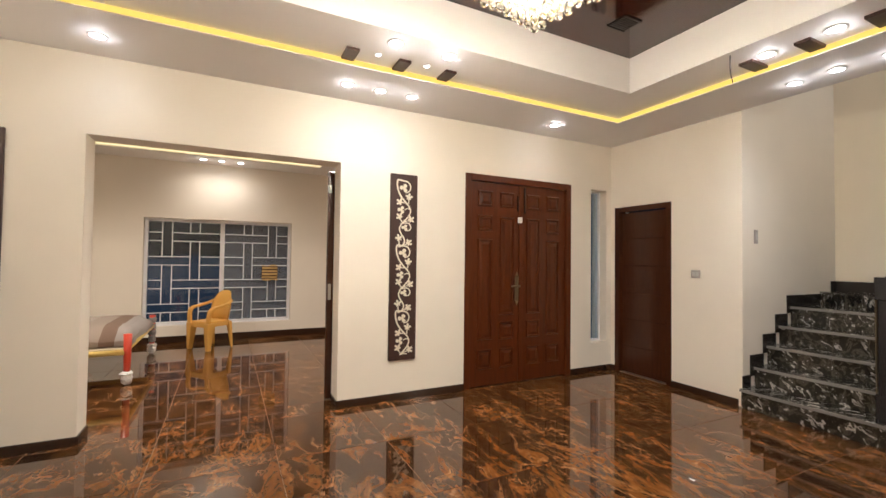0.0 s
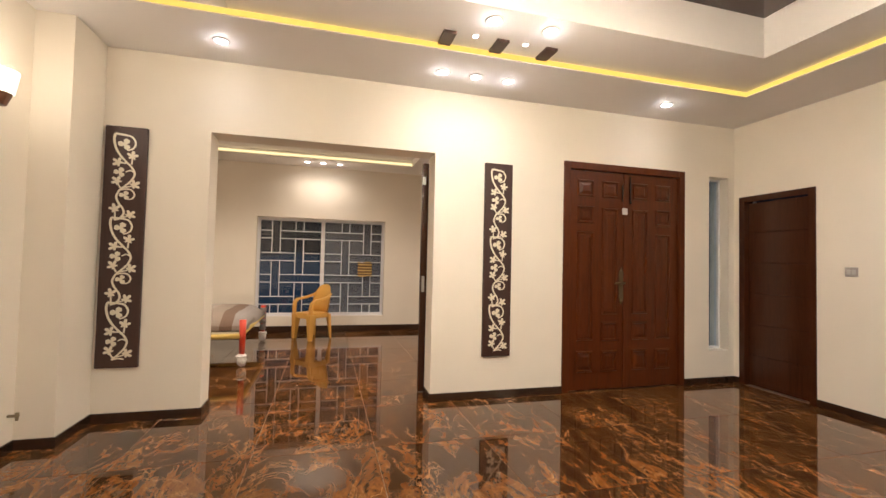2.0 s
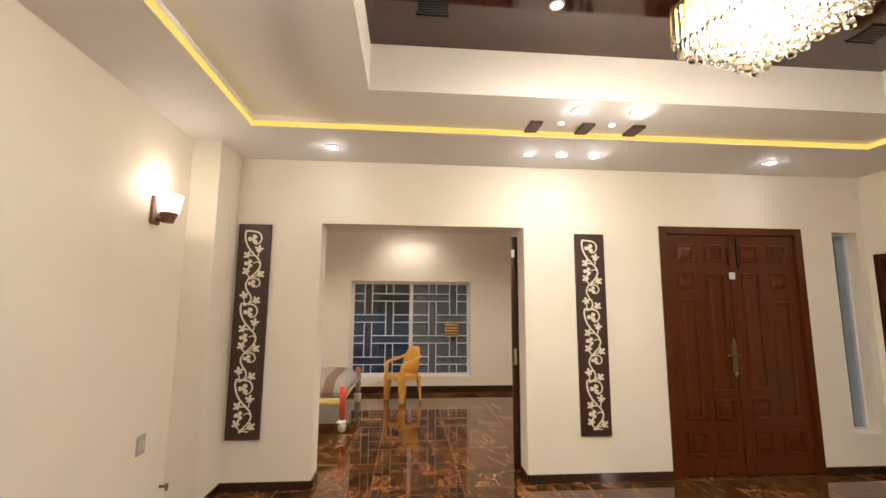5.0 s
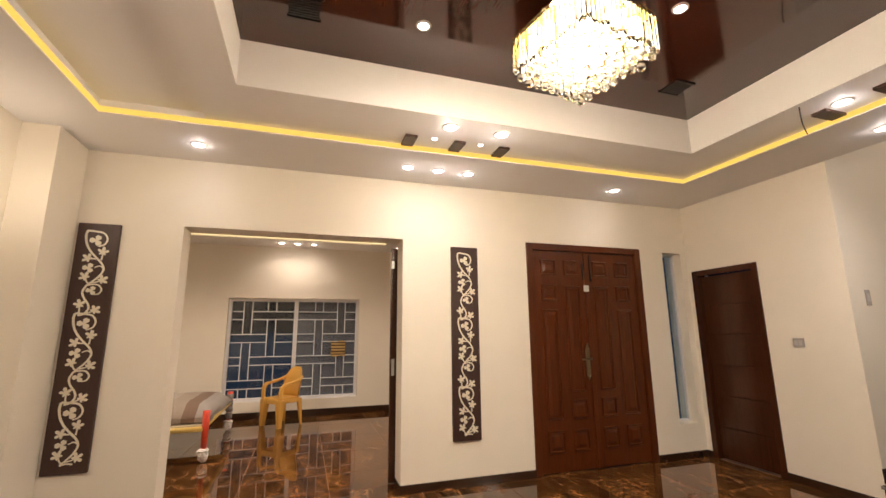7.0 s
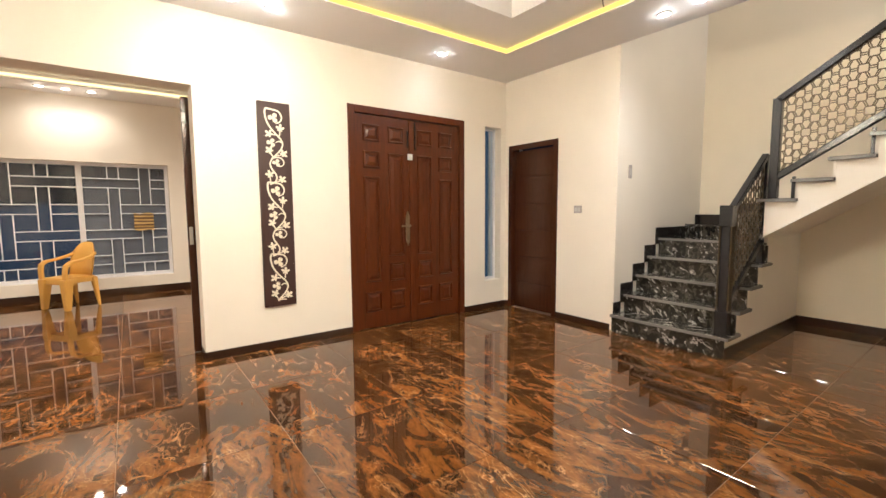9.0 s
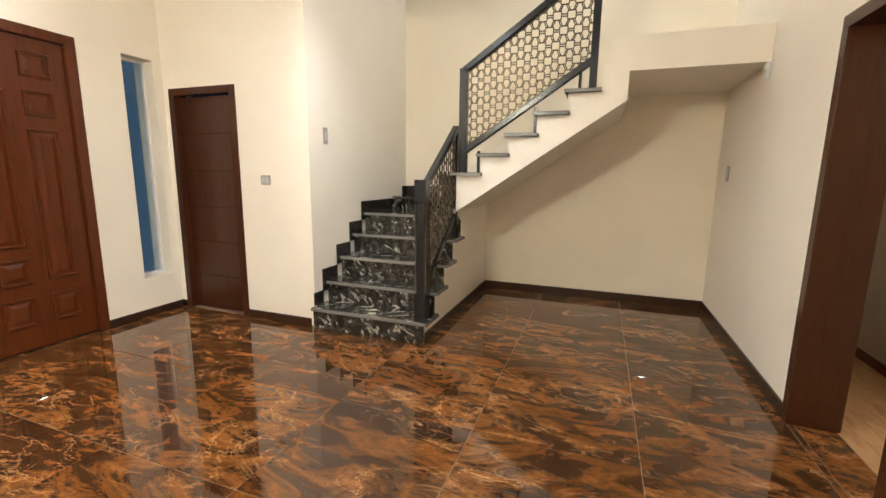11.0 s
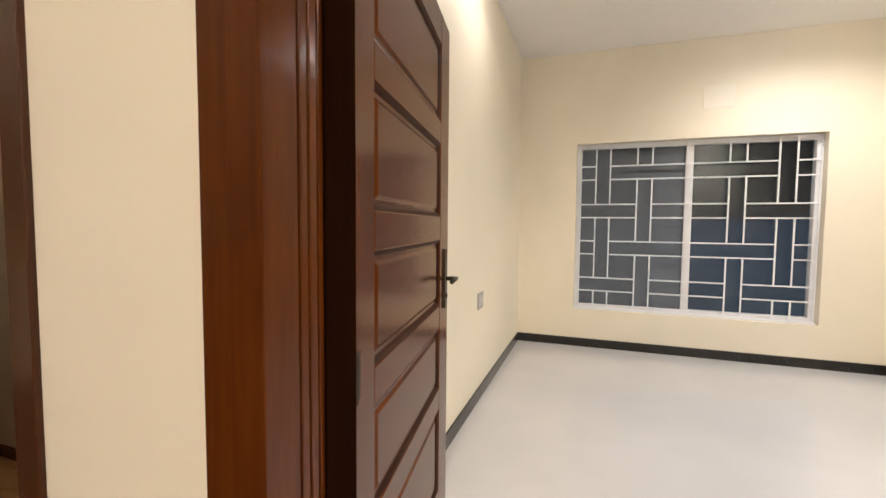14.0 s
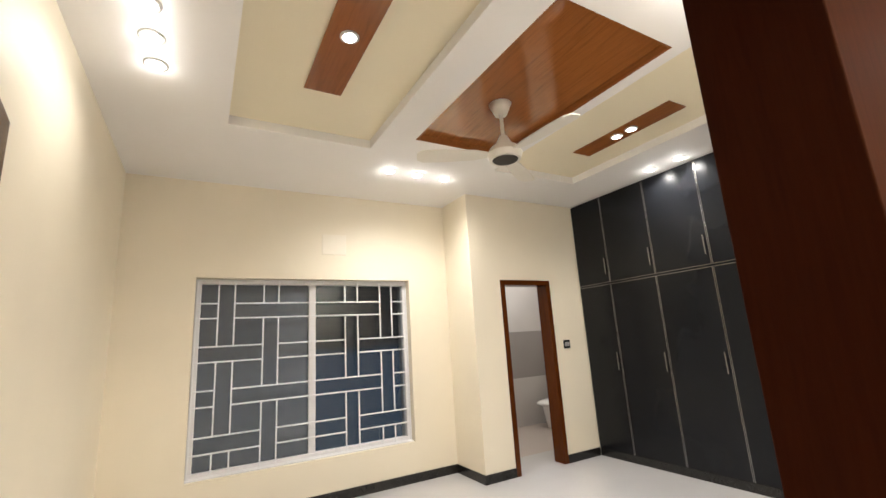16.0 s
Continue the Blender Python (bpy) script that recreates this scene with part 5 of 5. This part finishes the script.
# ---- drawing room things ----
chair = thing("plastic_chair", "yellow moulded plastic armchair by the window", "chair", (0.12, 7.97, 0), 128)


def sweep(bm, line, wide, thick):
    """A flat band swept along a line, its breadth across the chair."""
    cols = []
    n_ = len(line)
    for i_, p_ in enumerate(line):
        d_ = (Vector(line[min(n_ - 1, i_ + 1)]) - Vector(line[max(0, i_ - 1)])).normalized()
        side = Vector((1, 0, 0))
        up_ = side.cross(d_).normalized()
        w_, t_2 = wide[i_] / 2, thick / 2
        cols.append([bm.verts.new(Vector(p_) + side * a_ * w_ + up_ * b_ * t_2) for a_, b_ in ((-1, -1), (1, -1), (1, 1), (-1, 1))])
    for a_, b_ in zip(cols, cols[1:]):
        for j_ in range(4):
            bm.faces.new((a_[j_], a_[(j_ + 1) % 4], b_[(j_ + 1) % 4], b_[j_]))
    bm.faces.new(cols[0])
    bm.faces.new(cols[-1][::-1])
    bmesh.ops.bevel(bm, geom=list(bm.edges), offset=0.006, segments=2, affect="EDGES")
    bmesh.ops.recalc_face_normals(bm, faces=bm.faces)


bm = bmesh.new()
box(bm, -0.205, 0.205, -0.19, 0.19, 0.405, 0.43, 0.011)
box(bm, -0.205, 0.205, 0.165, 0.195, 0.34, 0.42, 0.011)
for s in (-1, 1):
    box(bm, s * 0.175, s * 0.21, -0.18, 0.18, 0.35, 0.415, 0.008)
part("seat", bm, YELLOWP, chair)
bm = bmesh.new()
n = 16
cols = []
for i in range(n + 1):
    u = -1 + 2 * i / n
    top = 0.885 - 0.06 * u * u - 0.12 * abs(u) ** 5
    ring = []
    for k, z in enumerate((0.42, 0.55, 0.70, top)):
        y = -0.19 + 0.055 * u * u - 0.17 * (z - 0.42)
        ring.append((0.205 * u * (1.0 + 0.06 * math.sin(k * 1.2)), y, z))
    cols.append([bm.verts.new(p_) for p_ in ring] + [bm.verts.new((p_[0], p_[1] - 0.018, p_[2])) for p_ in reversed(ring)])
for a, b_ in zip(cols, cols[1:]):
    for j in range(8):
        bm.faces.new((a[j], a[(j + 1) % 8], b_[(j + 1) % 8], b_[j]))
bm.faces.new(cols[0])
bm.faces.new(cols[-1][::-1])
bmesh.ops.recalc_face_normals(bm, faces=bm.faces)
part("backrest", bm, YELLOWP, chair, smooth=True)
for s in (-1, 1):
    bm = bmesh.new()
    sweep(bm, [(s * 0.19, -0.235, 0.74), (s * 0.225, -0.14, 0.69), (s * 0.235, 0.0, 0.655), (s * 0.235, 0.12, 0.64), (s * 0.23, 0.175, 0.60), (s * 0.222, 0.19, 0.52), (s * 0.215, 0.19, 0.41)], (0.04, 0.065, 0.08, 0.085, 0.085, 0.08, 0.08), 0.03)
    part("armrest", bm, YELLOWP, chair)
    for fy, lean, w0, w1 in ((0.165, 0.02, 0.058, 0.048), (-0.175, -0.045, 0.034, 0.024)):
        bm = bmesh.new()
        vb, vt_ = ([bm.verts.new((s * cx_ + dx * ww, cy_ + dy * ww, cz_)) for dx, dy in ((-1, -1), (1, -1), (1, 1), (-1, 1))] for cx_, cy_, cz_, ww in ((0.215, fy + lean, 0.0, w1 * 0.62), (0.195, fy, 0.41, w0)))
        bm.faces.new(vb[::-1])
        bm.faces.new(vt_)
        for i in range(4):
            bm.faces.new((vb[i], vb[(i + 1) % 4], vt_[(i + 1) % 4], vt_[i]))
        bmesh.ops.bevel(bm, geom=list(bm.edges), offset=0.007, segments=2, affect="EDGES")
        part("leg", bm, YELLOWP, chair)

# the small string bed with bedding
bed = thing("string_bed", "low string bed with red wooden legs and plastic-wrapped feet", "bed", (-0.62, 6.12, 0), 90)
RED = paint("red_lacquer", (0.55, 0.05, 0.02), 0.3, 0.05)
WRAP = paint("crumpled_plastic_wrap", (0.7, 0.68, 0.66), 0.4, 0.1)
GREYWRAP = paint("grey_rag_cloth", (0.20, 0.18, 0.17), 0.8, 0.3)
POLE = paint("yellow_bamboo_pole", (0.62, 0.45, 0.12), 0.4, 0.1)
for x, y in ((0, 0), (0, 0.95), (1.72, 0), (1.72, 0.95)):
    bm = bmesh.new()
    cyl(bm, (x, y, 0.12), (x, y, 0.56), 0.032, 0.04, 14)
    lg = part("leg", bm, RED, bed, "red lacquered leg", True)
    bm = bmesh.new()
    rw = random.Random(int(x * 10 + y * 100))
    ball(bm, (x, y, 0.075), 0.055, 12, (1, 1, 1.3))
    ball(bm, (x, y, 0.13), 0.06, 10, (1.1, 1.1, 0.45))
    for v in bm.verts:
        v.co += Vector((rw.uniform(-1, 1), rw.uniform(-1, 1), rw.uniform(-1, 1))) * 0.008
        v.co.z = max(v.co.z, 0.0)
    part("foot_wrap", bm, WRAP, lg, "crumpled plastic foot wrap")
    if x > 1:
        bm = bmesh.new()
        for zz in (0.22, 0.31, 0.40, 0.49):
            ball(bm, (x, y, zz), 0.052, 10, (1, 1, 1.25))
        for v in bm.verts:
            v.co += Vector((rw.uniform(-1, 1), rw.uniform(-1, 1), rw.uniform(-1, 1))) * 0.007
        part("leg_wrap", bm, GREYWRAP, lg, "grey cloth bound round the leg")
for a, b_ in (((0, 0, 0.36), (0, 0.95, 0.36)), ((1.72, 0, 0.36), (1.72, 0.95, 0.36)), ((0, 0, 0.40), (1.72, 0, 0.40)), ((0, 0.95, 0.40), (1.72, 0.95, 0.40))):
    bm = bmesh.new()
    cyl(bm, a, b_, 0.03, seg=12)
    part("side_pole", bm, POLE, bed, "yellow side pole", True)
bm = bmesh.new()
box(bm, 0.0, 1.72, 0.0, 0.95, 0.385, 0.40)
part("webbing", bm, paint("beige_webbing", (0.5, 0.42, 0.28), 0.8), bed)


def bundle_mat():
    m, n, l, b = material("striped_blanket_cloth", (0.4, 0.35, 0.3), 0.9)
    c = coords(n, l)
    sep = n.new("ShaderNodeSeparateXYZ")
    l.new(c.outputs["Vector"], sep.inputs[0])
    mr = n.new("ShaderNodeMapRange")
    mr.inputs["From Min"].default_value, mr.inputs["From Max"].default_value = -0.5, 0.5
    l.new(sep.outputs["X"], mr.inputs["Value"])
    r = ramp(n, l, mr.outputs[0], [(0.0, (0.30, 0.26, 0.22)), (0.5, (0.26, 0.21, 0.17)), (0.70, (0.15, 0.095, 0.065)), (0.84, (0.27, 0.24, 0.22)), (0.9, (0.29, 0.26, 0.24))])
    r.color_ramp.interpolation = "CONSTANT"
    l.new(r.outputs["Color"], b.inputs["Base Color"])
    f = noise_tex(n, l, c.outputs["Vector"], 14, 4)
    bump(n, l, b, f.outputs["Fac"], 0.4, 0.02)
    return m


bundle = thing("bedding_bundle", "grey-brown striped blanket bundle rolled on the bed", "blanket", (-1.1, 7.0, 0.40))
bm = bmesh.new()
bmesh.ops.create_cube(bm, size=1, matrix=Matrix.Translation((0, 0, 0.13)) @ Matrix.Diagonal((1.0, 1.6, 0.20, 1)))
bmesh.ops.subdivide_edges(bm, edges=list(bm.edges), cuts=7, use_grid_fill=True)
for v in bm.verts:
    x, y, z = v.co
    k = max(abs(x) / 0.5, abs(y) / 0.775)
    v.co.z = 0.01 + (z - 0.01) * (1 - 0.6 * k ** 5) + (0.035 * noise.noise((x * 5, y * 5, 1)) if z > 0.1 else 0)
    v.co.x += 0.02 * noise.noise((x * 4, y * 4, z * 6))
part("cloth", bm, bundle_mat(), bundle, smooth=True)

# a folded cloth tied to the far grille
cl = thing("hanging_cloth", "small striped brown cloth hung on the window grille", "cloth", (1.02, FY + 0.03, 1.15))
bm = bmesh.new()
bmesh.ops.create_grid(bm, x_segments=14, y_segments=6, size=0.5, matrix=Matrix.Diagonal((0.26, 0.26, 1, 1)))
for v in bm.verts:
    x, yy = v.co.x, v.co.y
    v.co = Vector((x, -0.03 + 0.012 * math.sin(yy * 60), yy + 0.01 * math.sin(x * 30)))
bmesh.ops.solidify(bm, geom=list(bm.faces), thickness=0.01)
m, n_, l_, b__ = material("brown_striped_cloth", (0.3, 0.18, 0.06), 0.9)
c_ = coords(n_, l_, (1, 1, 1))
wv = n_.new("ShaderNodeTexWave")
wv.bands_direction = "Z"
wv.inputs["Scale"].default_value = 6.0
wv.inputs["Distortion"].default_value = 1.0
l_.new(c_.outputs["Vector"], wv.inputs["Vector"])
rr = ramp(n_, l_, wv.outputs["Fac"], [(0.4, (0.10, 0.05, 0.02)), (0.6, (0.5, 0.34, 0.12))])
l_.new(rr.outputs["Color"], b__.inputs["Base Color"])
part("cloth", bm, m, cl)

# dangling wires of the hall ceiling
for wx, wy, wz, ln in ((TX1 + 0.05, 2.25, REC_Z, 0.22), (0.15, 2.45, DARK_Z, 0.16)):
    cu = bpy.data.curves.new("loose_wire", "CURVE")
    cu.dimensions, cu.bevel_depth = "3D", 0.004
    s_ = cu.splines.new("BEZIER")
    s_.bezier_points.add(2)
    for bp, co in zip(s_.bezier_points, ((0, 0, 0), (0.02, 0.01, -ln * 0.5), (0.0, -0.02, -ln))):
        bp.co = co
        bp.handle_left_type = bp.handle_right_type = "AUTO"
    cu.materials.append(BLACK)
    wob = new("loose_wire", cu)
    wob.location = (wx, wy, wz)
    tagged(wob, "loose dark cable hanging from the ceiling", "cable")

# ---- floor tiles ----
fl = structure("floor", [(WX, BX, SY, NY + 0.25, -0.1, -0.004), (FW, FE, NY + 0.25, FY, -0.1, -0.004), (3.72, 4.65, SY - 0.23, SY, -0.1, -0.004)], GROUT, "brown polished marble tile floor with fine joints", "floor")
PX, PY, JX, JY = 0.80, 0.837, 5.49, 1.04
GAP = 0.0038
cache = {}


def floor_tile(x0, x1, y0, y1):
    w, d = x1 - x0, y1 - y0
    if w < 0.01 or d < 0.01:
        return
    key = (round(w, 3), round(d, 3))
    if key not in cache:
        bm = bmesh.new()
        o, b_ = GAP / 2, 0.0015
        lo = [bm.verts.new((sx * (w / 2 - o), sy * (d / 2 - o), -0.006)) for sx, sy in ((-1, -1), (1, -1), (1, 1), (-1, 1))]
        md_ = [bm.verts.new((sx * (w / 2 - o), sy * (d / 2 - o), -b_)) for sx, sy in ((-1, -1), (1, -1), (1, 1), (-1, 1))]
        hi = [bm.verts.new((sx * (w / 2 - o - b_), sy * (d / 2 - o - b_), 0)) for sx, sy in ((-1, -1), (1, -1), (1, 1), (-1, 1))]
        for a, c in ((lo, md_), (md_, hi)):
            for i in range(4):
                bm.faces.new((a[i], a[(i + 1) % 4], c[(i + 1) % 4], c[i]))
        bm.faces.new(hi)
        cache[key] = mesh("tile", bm, TILE)
    ob = new("tile", cache[key])
    ob.parent = fl
    ob.location = ((x0 + x1) / 2, (y0 + y1) / 2, 0)


def tile_region(x0, x1, y0, y1):
    i0, i1 = math.floor((x0 - JX) / PX), math.ceil((x1 - JX) / PX)
    j0, j1 = math.floor((y0 - JY) / PY), math.ceil((y1 - JY) / PY)
    for i in range(i0, i1):
        for j in range(j0, j1):
            floor_tile(max(x0, JX + i * PX), min(x1, JX + (i + 1) * PX), max(y0, JY + j * PY), min(y1, JY + (j + 1) * PY))


tile_region(WX, EX, SY, NY + 0.25)
tile_region(EX, BX, SY, SY0)
tile_region(FW, FE, NY + 0.25, FY)
tile_region(3.72, 4.65, SY - 0.23, SY)
